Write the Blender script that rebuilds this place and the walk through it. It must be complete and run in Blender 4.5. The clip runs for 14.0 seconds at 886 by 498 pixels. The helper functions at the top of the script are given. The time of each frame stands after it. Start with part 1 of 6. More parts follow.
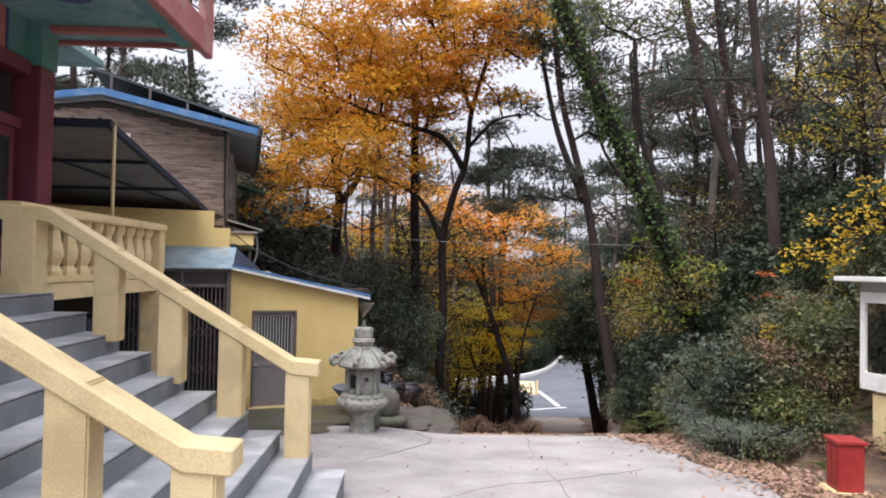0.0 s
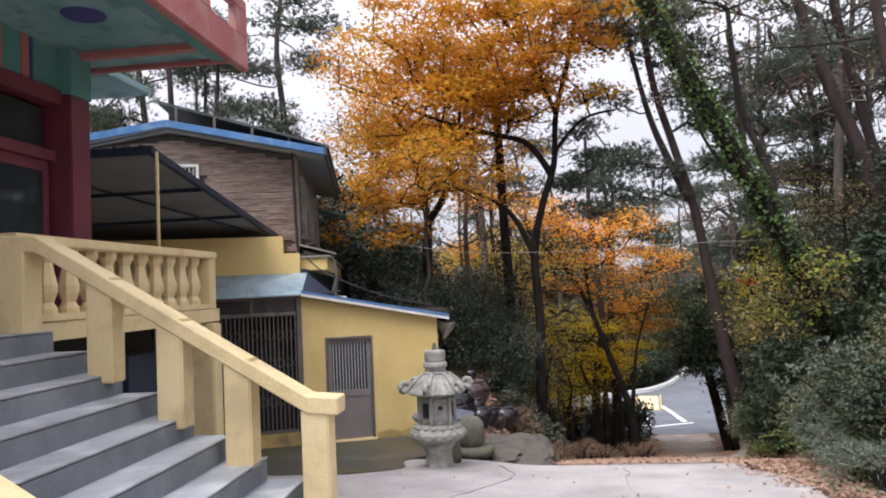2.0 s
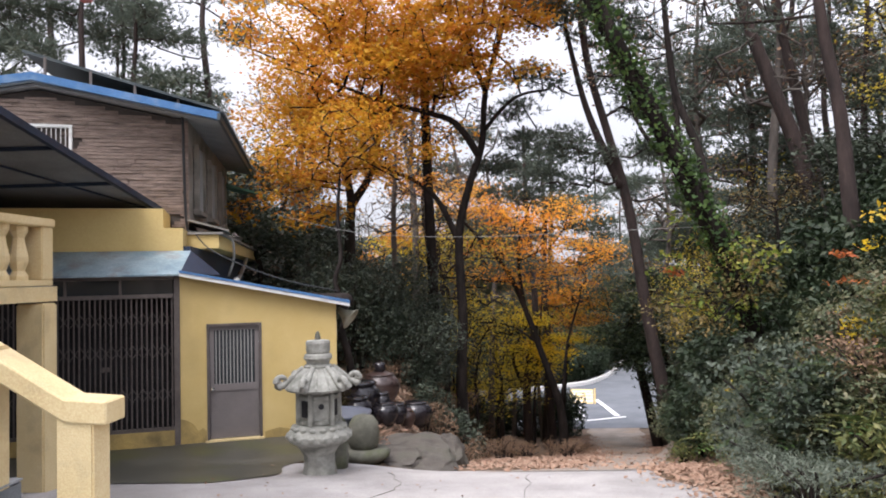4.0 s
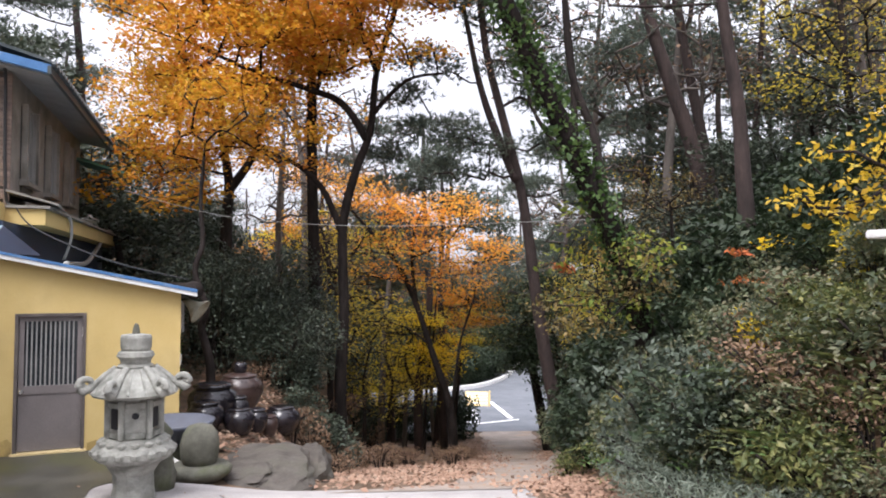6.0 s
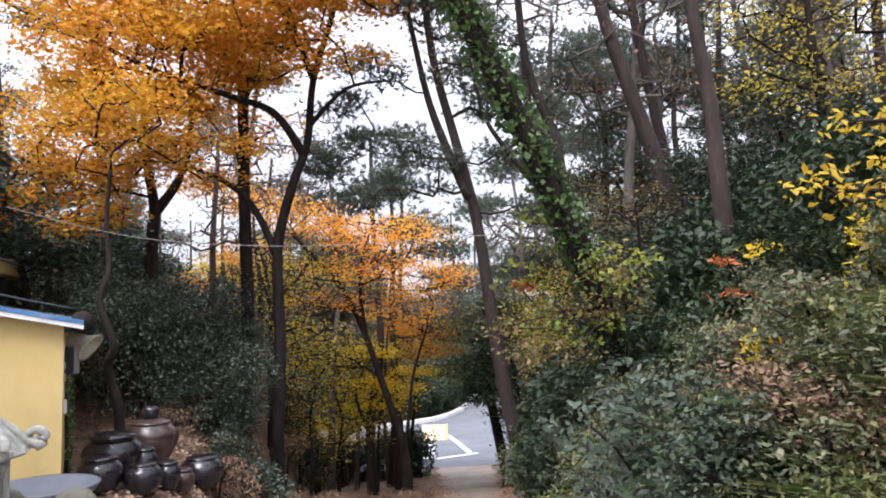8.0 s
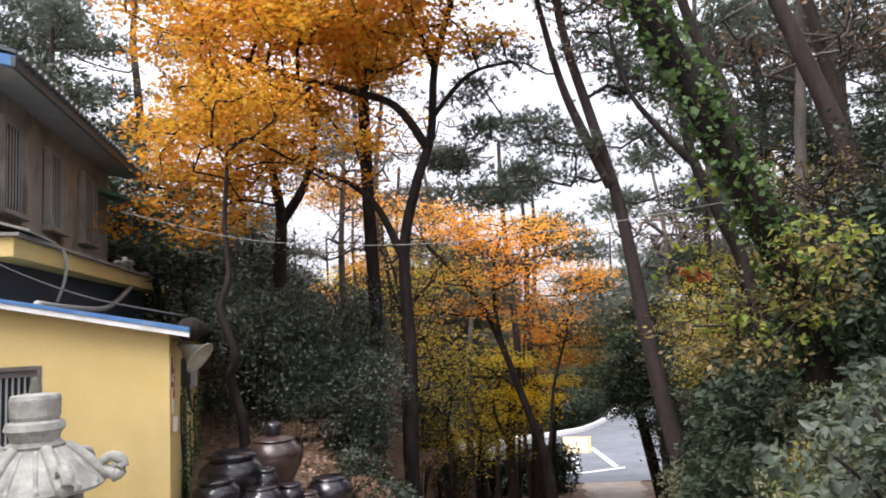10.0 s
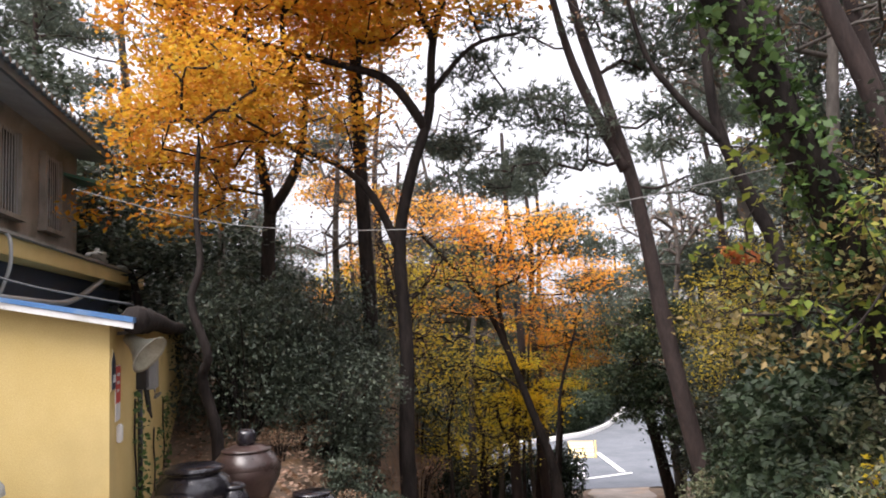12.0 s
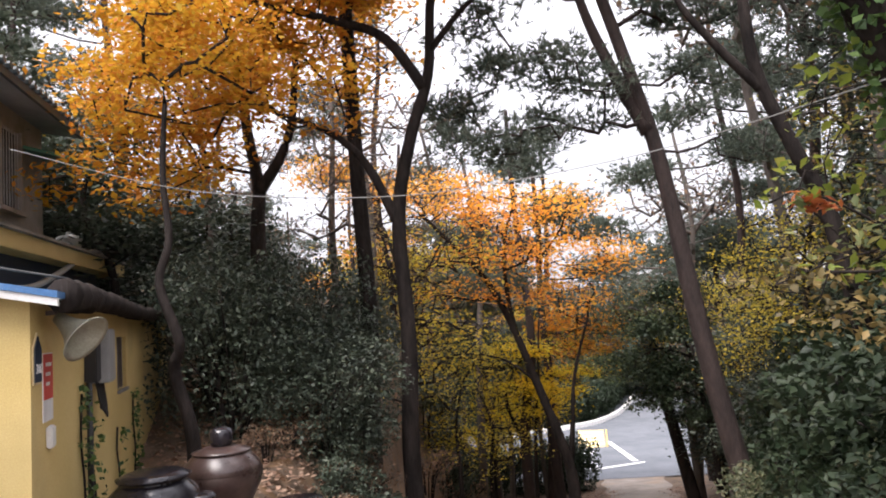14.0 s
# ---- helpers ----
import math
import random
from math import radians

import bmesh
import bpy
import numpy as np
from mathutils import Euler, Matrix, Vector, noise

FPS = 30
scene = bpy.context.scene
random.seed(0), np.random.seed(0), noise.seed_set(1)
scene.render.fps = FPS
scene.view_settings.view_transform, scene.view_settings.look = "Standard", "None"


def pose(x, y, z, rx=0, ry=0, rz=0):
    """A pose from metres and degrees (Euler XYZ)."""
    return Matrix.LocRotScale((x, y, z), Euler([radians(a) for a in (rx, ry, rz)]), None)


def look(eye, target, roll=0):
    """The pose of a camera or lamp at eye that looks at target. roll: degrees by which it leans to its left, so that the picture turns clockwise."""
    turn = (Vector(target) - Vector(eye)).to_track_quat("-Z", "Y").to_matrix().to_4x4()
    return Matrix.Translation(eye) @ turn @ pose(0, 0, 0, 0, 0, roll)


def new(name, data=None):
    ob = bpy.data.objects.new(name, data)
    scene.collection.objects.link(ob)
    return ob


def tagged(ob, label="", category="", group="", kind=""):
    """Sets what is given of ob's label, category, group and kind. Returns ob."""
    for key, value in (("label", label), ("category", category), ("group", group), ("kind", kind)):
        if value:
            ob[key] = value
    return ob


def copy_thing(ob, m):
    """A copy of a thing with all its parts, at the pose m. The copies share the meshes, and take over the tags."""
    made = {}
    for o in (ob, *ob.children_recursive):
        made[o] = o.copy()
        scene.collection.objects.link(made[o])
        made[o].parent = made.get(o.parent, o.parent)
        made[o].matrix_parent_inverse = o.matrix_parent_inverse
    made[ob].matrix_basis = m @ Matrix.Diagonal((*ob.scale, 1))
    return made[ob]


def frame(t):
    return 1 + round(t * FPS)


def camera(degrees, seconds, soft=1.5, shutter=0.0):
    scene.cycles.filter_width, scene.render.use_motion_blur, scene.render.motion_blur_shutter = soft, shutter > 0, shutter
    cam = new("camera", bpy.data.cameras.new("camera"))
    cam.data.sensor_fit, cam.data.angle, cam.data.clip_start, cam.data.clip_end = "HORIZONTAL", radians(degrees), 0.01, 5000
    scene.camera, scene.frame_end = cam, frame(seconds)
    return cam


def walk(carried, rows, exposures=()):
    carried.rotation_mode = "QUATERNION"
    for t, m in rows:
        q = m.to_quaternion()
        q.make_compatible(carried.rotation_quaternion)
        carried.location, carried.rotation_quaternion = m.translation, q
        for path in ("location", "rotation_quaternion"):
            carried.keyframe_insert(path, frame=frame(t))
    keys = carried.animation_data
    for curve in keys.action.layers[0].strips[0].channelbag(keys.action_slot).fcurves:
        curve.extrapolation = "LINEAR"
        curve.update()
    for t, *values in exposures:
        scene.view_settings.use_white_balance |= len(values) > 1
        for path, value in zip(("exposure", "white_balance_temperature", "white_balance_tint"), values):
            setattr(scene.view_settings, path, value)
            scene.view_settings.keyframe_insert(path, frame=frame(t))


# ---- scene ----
cam = camera(62.5, 14.0, soft=1.9)
PATH = [
    (0, (0.303, 0.297, 1.467), (0.38, 2.295, 1.513), 1.1),
    (0.5, (0.515, 0.651, 1.457), (0.451, 2.648, 1.545), -0.4),
    (1, (0.707, 0.976, 1.422), (0.535, 2.966, 1.528), -1.7),
    (1.5, (0.815, 1.3, 1.372), (0.594, 3.285, 1.474), -2.4),
    (2, (0.983, 1.619, 1.366), (0.755, 3.603, 1.468), -2.6),
    (2.5, (1.168, 1.952, 1.341), (0.985, 3.941, 1.451), -2.2),
    (3, (1.306, 2.343, 1.259), (1.224, 4.339, 1.358), -1.6),
    (3.2, (1.364, 2.509, 1.25), (1.312, 4.507, 1.341), -1.3),
    (5.3, (2.017, 4.084, 1.095), (1.87, 6.078, 1.16), -1.2),
    (5.5, (2.055, 4.237, 1.069), (1.994, 6.235, 1.135), -0.7),
    (6, (2.17, 4.63, 1.044), (2.348, 6.621, 1.116), 0.3),
    (6.5, (2.32, 5.083, 1.011), (2.64, 7.056, 1.083), 0.4),
    (7, (2.343, 5.519, 0.952), (2.718, 7.482, 1.028), -0.6),
    (7.5, (2.461, 5.944, 0.909), (2.806, 7.912, 0.995), -1.9),
    (8, (2.528, 6.36, 0.897), (2.829, 8.332, 1.053), -1.1),
    (8.5, (2.556, 6.784, 0.878), (2.784, 8.761, 1.077), -1.2),
    (9, (2.608, 7.237, 0.793), (2.67, 9.227, 0.981), -2.2),
    (9.2, (2.601, 7.402, 0.779), (2.605, 9.393, 0.964), -2.4),
    (11.3, (2.527, 8.983, 0.668), (2.454, 10.97, 0.88), -2.6),
    (11.5, (2.541, 9.122, 0.645), (2.472, 11.11, 0.854), -2.6),
    (12, (2.57, 9.506, 0.607), (2.509, 11.495, 0.81), -2.6),
    (12.5, (2.532, 9.87, 0.55), (2.475, 11.859, 0.748), -2.6),
    (13, (2.524, 10.251, 0.5), (2.461, 12.241, 0.697), -2.8),
    (13.5, (2.525, 10.641, 0.485), (2.453, 12.631, 0.677), -3.1),
    (14, (2.497, 11.011, 0.427), (2.425, 13.002, 0.608), -3.7),
]
walk(cam, [(t, look(e, g, r)) for t, e, g, r in PATH], exposures=((0, 0.46, 6250, 15), (3, 0.52, 6250, 15), (6, 0.78, 6200, 15), (8, 0.93, 6050, 15), (9, 0.97, 6100, 15), (11.3, 0.86, 6450, 16), (12, 0.95, 6450, 16), (14, 0.97, 6450, 16)))

# ---- light: a bright overcast sky and a weak, very soft sun ----
world = bpy.data.worlds.new("overcast")
scene.world = world
world.use_nodes = True
wn, wl = world.node_tree.nodes, world.node_tree.links
wbg = wn["Background"]
sky = wn.new("ShaderNodeTexSky")
sky.sky_type, sky.sun_disc = "NISHITA", False
sky.sun_elevation, sky.sun_rotation = radians(48), radians(200)
sky_dim = wn.new("ShaderNodeMixRGB")
sky_dim.blend_type, sky_dim.inputs[0].default_value = "MULTIPLY", 1.0
sky_dim.inputs[2].default_value = (0.08, 0.08, 0.08, 1)
cloud = wn.new("ShaderNodeTexNoise")
cloud.inputs["Scale"].default_value = 2.2
cloud_ramp = wn.new("ShaderNodeValToRGB")
cloud_ramp.color_ramp.elements[0].color = (0.69, 0.695, 0.73, 1)
cloud_ramp.color_ramp.elements[1].color = (0.88, 0.88, 0.91, 1)
wl.new(cloud.outputs["Fac"], cloud_ramp.inputs[0])
sky_mix = wn.new("ShaderNodeMixRGB")
sky_mix.inputs[0].default_value = 0.86
wl.new(sky.outputs[0], sky_dim.inputs[1])
wl.new(sky_dim.outputs[0], sky_mix.inputs[1])
wl.new(cloud_ramp.outputs[0], sky_mix.inputs[2])
dome = wn.new("ShaderNodeTexCoord")
dome_xyz = wn.new("ShaderNodeSeparateXYZ")
wl.new(dome.outputs["Generated"], dome_xyz.inputs[0])
dome_rise = wn.new("ShaderNodeMapRange")
dome_rise.inputs["To Min"].default_value, dome_rise.inputs["To Max"].default_value = 0.68, 2.04
wl.new(dome_xyz.outputs["Z"], dome_rise.inputs[0])
dome_mix = wn.new("ShaderNodeMixRGB")
dome_mix.blend_type, dome_mix.inputs[0].default_value = "MULTIPLY", 1.0
wl.new(sky_mix.outputs[0], dome_mix.inputs[1])
wl.new(dome_rise.outputs[0], dome_mix.inputs[2])
wl.new(dome_mix.outputs[0], wbg.inputs["Color"])
wbg.inputs["Strength"].default_value = 1.0
sun = new("sun", bpy.data.lights.new("sun", "SUN"))
sun.data.energy, sun.data.angle, sun.data.color = 3.2, radians(35), (1.0, 0.96, 0.9)
sun.matrix_world = look((0, 0, 40), (0 + 13, 20, 0))


# ---- materials ----
def mat(name, a, b, scale=3.0, rough=0.8, bump=0.2, fine=60.0, metal=0.0, spots=None, spot_scale=1.2, spot_amount=0.5, stretch=(1, 1, 1), spec=0.4):
    """A painted or mineral surface: two colours in a broad noise, a fine grain in the relief, and stains."""
    m = bpy.data.materials.new(name)
    m.use_nodes = True
    n, l = m.node_tree.nodes, m.node_tree.links
    p = n["Principled BSDF"]
    tc = n.new("ShaderNodeTexCoord")
    mp = n.new("ShaderNodeMapping")
    mp.inputs["Scale"].default_value = stretch
    l.new(tc.outputs["Object"], mp.inputs[0])
    t1 = n.new("ShaderNodeTexNoise")
    t1.inputs["Scale"].default_value, t1.inputs["Detail"].default_value, t1.inputs["Roughness"].default_value = scale, 8, 0.65
    t2 = n.new("ShaderNodeTexNoise")
    t2.inputs["Scale"].default_value, t2.inputs["Detail"].default_value = fine, 4
    l.new(mp.outputs[0], t1.inputs[0])
    l.new(mp.outputs[0], t2.inputs[0])
    r = n.new("ShaderNodeValToRGB")
    r.color_ramp.elements[0].position, r.color_ramp.elements[1].position = 0.32, 0.68
    r.color_ramp.elements[0].color, r.color_ramp.elements[1].color = (*a, 1), (*b, 1)
    l.new(t1.outputs["Fac"], r.inputs[0])
    out = r.outputs[0]
    grain = n.new("ShaderNodeMixRGB")
    grain.blend_type, grain.inputs[0].default_value = "OVERLAY", 0.35
    l.new(out, grain.inputs[1])
    l.new(t2.outputs["Fac"], grain.inputs[2])
    out = grain.outputs[0]
    if spots:
        t3 = n.new("ShaderNodeTexNoise")
        t3.inputs["Scale"].default_value, t3.inputs["Detail"].default_value = spot_scale, 10
        l.new(mp.outputs[0], t3.inputs[0])
        k = n.new("ShaderNodeMapRange")
        k.inputs["From Min"].default_value, k.inputs["From Max"].default_value = 0.52, 0.68
        k.inputs["To Max"].default_value = spot_amount
        l.new(t3.outputs["Fac"], k.inputs[0])
        mx = n.new("ShaderNodeMixRGB")
        mx.inputs[2].default_value = (*spots, 1)
        l.new(k.outputs[0], mx.inputs[0])
        l.new(out, mx.inputs[1])
        out = mx.outputs[0]
    l.new(out, p.inputs["Base Color"])
    rr = n.new("ShaderNodeMapRange")
    rr.inputs["To Min"].default_value, rr.inputs["To Max"].default_value = max(0.03, rough - 0.12), min(1, rough + 0.12)
    l.new(t1.outputs["Fac"], rr.inputs[0])
    l.new(rr.outputs[0], p.inputs["Roughness"])
    p.inputs["Metallic"].default_value = metal
    p.inputs["Specular IOR Level"].default_value = spec
    ad = n.new("ShaderNodeMath")
    ad.operation = "ADD"
    l.new(t1.outputs["Fac"], ad.inputs[0])
    l.new(t2.outputs["Fac"], ad.inputs[1])
    bp = n.new("ShaderNodeBump")
    bp.inputs["Strength"].default_value, bp.inputs["Distance"].default_value = bump, 0.02
    l.new(ad.outputs[0], bp.inputs["Height"])
    l.new(bp.outputs[0], p.inputs["Normal"])
    return m


def leaf_mat(name, colours, rough=0.55, through_light=0.35):
    """Leaves: one of several colours a leaf, some light through the blade."""
    m = bpy.data.materials.new(name)
    m.use_nodes = True
    n, l = m.node_tree.nodes, m.node_tree.links
    p = n["Principled BSDF"]
    geo = n.new("ShaderNodeNewGeometry")
    r = n.new("ShaderNodeValToRGB")
    while len(r.color_ramp.elements) < len(colours):
        r.color_ramp.elements.new(0.5)
    for i, c in enumerate(colours):
        r.color_ramp.elements[i].position = i / (len(colours) - 1)
        r.color_ramp.elements[i].color = (*c, 1)
    tc = n.new("ShaderNodeTexCoord")
    t1 = n.new("ShaderNodeTexNoise")
    t1.inputs["Scale"].default_value, t1.inputs["Detail"].default_value = 0.7, 4
    l.new(tc.outputs["Object"], t1.inputs[0])
    mx = n.new("ShaderNodeMix")
    mx.inputs[0].default_value = 0.4
    l.new(geo.outputs["Random Per Island"], mx.inputs[2])
    sp = n.new("ShaderNodeMapRange")
    sp.inputs["From Min"].default_value, sp.inputs["From Max"].default_value = 0.3, 0.7
    l.new(t1.outputs["Fac"], sp.inputs[0])
    l.new(sp.outputs[0], mx.inputs[3])
    l.new(mx.outputs[0], r.inputs[0])
    l.new(r.outputs[0], p.inputs["Base Color"])
    p.inputs["Roughness"].default_value = rough
    p.inputs["Specular IOR Level"].default_value = 0.35
    tr = n.new("ShaderNodeBsdfTranslucent")
    l.new(r.outputs[0], tr.inputs[0])
    ms = n.new("ShaderNodeMixShader")
    ms.inputs[0].default_value = through_light
    l.new(p.outputs[0], ms.inputs[1])
    l.new(tr.outputs[0], ms.inputs[2])
    l.new(ms.outputs[0], n["Material Output"].inputs[0])
    return m


def plain(name, c, rough=0.5, metal=0.0, transmission=0.0):
    m = mat(name, tuple(v * 0.88 for v in c), tuple(min(1, v * 1.08) for v in c), 6, rough, 0.05, 120, metal)
    if transmission:
        m.node_tree.nodes["Principled BSDF"].inputs["Transmission Weight"].default_value = transmission
    return m


YELLOW = mat("yellow_paint", (0.60, 0.44, 0.165), (0.67, 0.51, 0.22), 1.3, 0.75, 0.12, 90, spots=(0.40, 0.30, 0.13), spot_scale=0.9, spot_amount=0.35)
CREAM = mat("cream_paint", (0.64, 0.50, 0.26), (0.72, 0.59, 0.34), 2.2, 0.65, 0.25, 70, spots=(0.40, 0.31, 0.18), spot_scale=3.0, spot_amount=0.45)
# riser shade sits in the step colour, wear and top light in the tread's
STEP = mat("shaded_step_cement", (0.13, 0.145, 0.16), (0.20, 0.22, 0.24), 2.5, 0.6, 0.2, 80, spots=(0.28, 0.29, 0.30), spot_scale=1.6, spot_amount=0.5)
TREAD = mat("worn_lit_tread_cement", (0.25, 0.265, 0.285), (0.42, 0.435, 0.45), 1.6, 0.55, 0.2, 80, spots=(0.58, 0.59, 0.60), spot_scale=2.4, spot_amount=0.7)
CONCRETE = mat("yard_concrete", (0.26, 0.245, 0.24), (0.42, 0.395, 0.385), 0.9, 0.85, 0.35, 45, spots=(0.20, 0.19, 0.18), spot_scale=0.35, spot_amount=0.6)
DARKCONC = mat("dark_olive_concrete", (0.035, 0.035, 0.027), (0.09, 0.085, 0.07), 1.2, 0.5, 0.3, 45, spots=(0.08, 0.085, 0.03), spot_scale=0.8, spot_amount=0.7)
DIRT = mat("path_dirt", (0.20, 0.165, 0.14), (0.34, 0.29, 0.25), 0.8, 0.9, 0.4, 30, spots=(0.30, 0.19, 0.11), spot_scale=0.6, spot_amount=0.5)
SOIL = mat("leaf_litter_soil", (0.07, 0.052, 0.038), (0.20, 0.135, 0.09), 1.5, 0.95, 0.6, 25, spots=(0.22, 0.12, 0.05), spot_scale=2.5, spot_amount=0.6)
ASPHALT = mat("asphalt", (0.10, 0.11, 0.125), (0.16, 0.17, 0.19), 0.5, 0.85, 0.3, 60)
LINE = plain("road_paint", (0.75, 0.75, 0.74), 0.7)
YLINE = plain("yellow_road_paint", (0.78, 0.58, 0.25), 0.7)
YSTAIN = mat("stained_yellow_paint", (0.30, 0.22, 0.09), (0.55, 0.39, 0.14), 2.2, 0.85, 0.3, 60, spots=(0.10, 0.085, 0.05), spot_scale=1.6, spot_amount=0.85)
STONE = mat("lantern_granite", (0.20, 0.20, 0.18), (0.42, 0.42, 0.38), 5, 0.9, 0.5, 110, spots=(0.10, 0.105, 0.085), spot_scale=4, spot_amount=0.7)
MOSSY = mat("mossy_stone", (0.07, 0.07, 0.055), (0.16, 0.155, 0.125), 4, 0.9, 0.6, 70, spots=(0.07, 0.085, 0.03), spot_scale=3, spot_amount=0.7)
ROCK = mat("rock", (0.05, 0.043, 0.037), (0.13, 0.115, 0.10), 2.2, 0.9, 0.8, 30, spots=(0.07, 0.07, 0.05), spot_scale=2, spot_amount=0.6)
JAR = mat("black_glaze", (0.010, 0.009, 0.012), (0.026, 0.022, 0.028), 3, 0.22, 0.06, 30, spots=(0.07, 0.065, 0.065), spot_scale=5, spot_amount=0.2, spec=0.6)
JARBROWN = mat("brown_glaze", (0.035, 0.022, 0.02), (0.075, 0.045, 0.04), 3, 0.3, 0.08, 30, spots=(0.20, 0.16, 0.14), spot_scale=4, spot_amount=0.3, spec=0.6)
BRICK = mat("split_stone_cladding", (0.15, 0.11, 0.09), (0.34, 0.26, 0.22), 3.5, 0.9, 0.6, 60, spots=(0.07, 0.055, 0.05), spot_scale=5, spot_amount=0.6, stretch=(0.6, 1, 4))
MORTAR = mat("dark_mortar", (0.06, 0.05, 0.045), (0.10, 0.085, 0.075), 4, 0.95, 0.3)
RENDER = mat("grey_render", (0.20, 0.185, 0.165), (0.31, 0.29, 0.26), 1.4, 0.9, 0.3, 50, spots=(0.08, 0.075, 0.06), spot_scale=1.5, spot_amount=0.6)
BLUE = mat("blue_fascia", (0.05, 0.14, 0.32), (0.09, 0.22, 0.45), 3, 0.45, 0.1, 60, spots=(0.25, 0.33, 0.42), spot_scale=4, spot_amount=0.4)
TIN = mat("weathered_tin", (0.15, 0.24, 0.30), (0.36, 0.45, 0.50), 1.4, 0.4, 0.15, 30, 0.3, spots=(0.20, 0.15, 0.12), spot_scale=2.2, spot_amount=0.6)
DARKROOF = mat("dark_roof_sheet", (0.03, 0.04, 0.045), (0.075, 0.09, 0.095), 2, 0.5, 0.2, 40)
SOFFIT = mat("grey_soffit", (0.20, 0.20, 0.20), (0.30, 0.30, 0.30), 1.5, 0.8, 0.15, 40)
NAVY = mat("navy_sheet", (0.012, 0.02, 0.04), (0.03, 0.045, 0.08), 2, 0.5, 0.15)
STEEL = mat("brown_painted_steel", (0.10, 0.085, 0.08), (0.17, 0.145, 0.135), 4, 0.5, 0.1, 80, 0.2)
DOORP = mat("grey_brown_door_paint", (0.17, 0.15, 0.145), (0.22, 0.195, 0.19), 1.6, 0.5, 0.1, 80)
# near-black colour that paints the shade of unlit rooms, recesses and holes
DEEPSHADE = mat("painted_deep_shade", (0.012, 0.012, 0.014), (0.03, 0.03, 0.032), 2, 0.8, 0.1)
MAROON = mat("maroon_paint", (0.13, 0.032, 0.05), (0.20, 0.05, 0.075), 1.5, 0.5, 0.12, 50)
REDWALL = mat("faded_red_paint", (0.36, 0.11, 0.11), (0.48, 0.19, 0.18), 1.2, 0.8, 0.3, 40, spots=(0.50, 0.33, 0.30), spot_scale=2.0, spot_amount=0.5)
TEAL = mat("teal_temple_paint", (0.06, 0.20, 0.185), (0.12, 0.31, 0.285), 1.1, 0.65, 0.15, 60, spots=(0.14, 0.24, 0.27), spot_scale=1.3, spot_amount=0.7)
TEALPALE = mat("pale_teal_soffit", (0.13, 0.28, 0.28), (0.29, 0.44, 0.46), 0.9, 0.7, 0.15, 60, spots=(0.08, 0.18, 0.18), spot_scale=3.0, spot_amount=0.7)
INDIGO = plain("indigo_paint", (0.06, 0.06, 0.22), 0.6)
PINK = plain("old_pink_paint", (0.45, 0.17, 0.15), 0.7)
WHITE = mat("white_paint", (0.66, 0.66, 0.65), (0.80, 0.80, 0.78), 3, 0.5, 0.1, 60, spots=(0.45, 0.42, 0.38), spot_scale=4, spot_amount=0.4)
REDBOX = mat("red_lacquer", (0.24, 0.02, 0.02), (0.36, 0.04, 0.035), 3, 0.45, 0.1, 60)
REDINK = plain("red_poster", (0.55, 0.07, 0.05), 0.6)
BLACKP = plain("black_plastic", (0.02, 0.02, 0.022), 0.45)
GREYP = plain("grey_plastic", (0.30, 0.30, 0.29), 0.5)
HORN = mat("horn_enamel", (0.30, 0.29, 0.22), (0.46, 0.45, 0.36), 4, 0.4, 0.1, 60, spots=(0.14, 0.10, 0.07), spot_scale=6, spot_amount=0.5)
GREENTIN = plain("green_corrugated_sheet", (0.07, 0.20, 0.15), 0.45)
CHROME = plain("worn_chrome", (0.55, 0.55, 0.54), 0.25, 1.0)
CLOTH = plain("grey_blue_basin", (0.10, 0.11, 0.14), 0.4)
BARK = mat("dark_bark", (0.012, 0.010, 0.0095), (0.042, 0.034, 0.031), 5, 0.95, 0.9, 26, stretch=(1, 1, 0.25), spec=0.12)
BARKPINE = mat("pine_bark", (0.022, 0.016, 0.015), (0.062, 0.043, 0.039), 4, 0.95, 0.9, 18, stretch=(1, 1, 0.3))
BARKGREY = mat("grey_bark", (0.07, 0.06, 0.055), (0.15, 0.13, 0.115), 4, 0.95, 0.7, 26, stretch=(1, 1, 0.3))
GLASS = bpy.data.materials.new("dark_window_glass")
GLASS.use_nodes = True
gp = GLASS.node_tree.nodes["Principled BSDF"]
gp.inputs["Base Color"].default_value, gp.inputs["Roughness"].default_value = (0.03, 0.035, 0.04, 1), 0.06
CLEAR = bpy.data.materials.new("clear_glass")
CLEAR.use_nodes = True
cp_ = CLEAR.node_tree.nodes["Principled BSDF"]
cp_.inputs["Roughness"].default_value, cp_.inputs["Transmission Weight"].default_value, cp_.inputs["IOR"].default_value = 0.03, 1.0, 1.25

L_MAPLE = leaf_mat("maple_leaves", ((0.34, 0.12, 0.02), (0.52, 0.18, 0.025), (0.58, 0.26, 0.028), (0.62, 0.33, 0.03), (0.60, 0.38, 0.036), (0.40, 0.31, 0.05)), 0.6, 0.45)
L_YELLOW = leaf_mat("yellow_leaves", ((0.80, 0.48, 0.03), (0.84, 0.60, 0.035), (0.82, 0.66, 0.06), (0.62, 0.60, 0.08)), 0.6, 0.65)
L_ORANGE = leaf_mat("orange_leaves", ((0.74, 0.25, 0.05), (0.82, 0.36, 0.055), (0.82, 0.46, 0.06), (0.66, 0.36, 0.09)), 0.6, 0.62)
L_DARK = leaf_mat("evergreen_leaves", ((0.018, 0.027, 0.018), (0.045, 0.06, 0.042), (0.075, 0.095, 0.065), (0.12, 0.14, 0.10)), 0.46, 0.2)
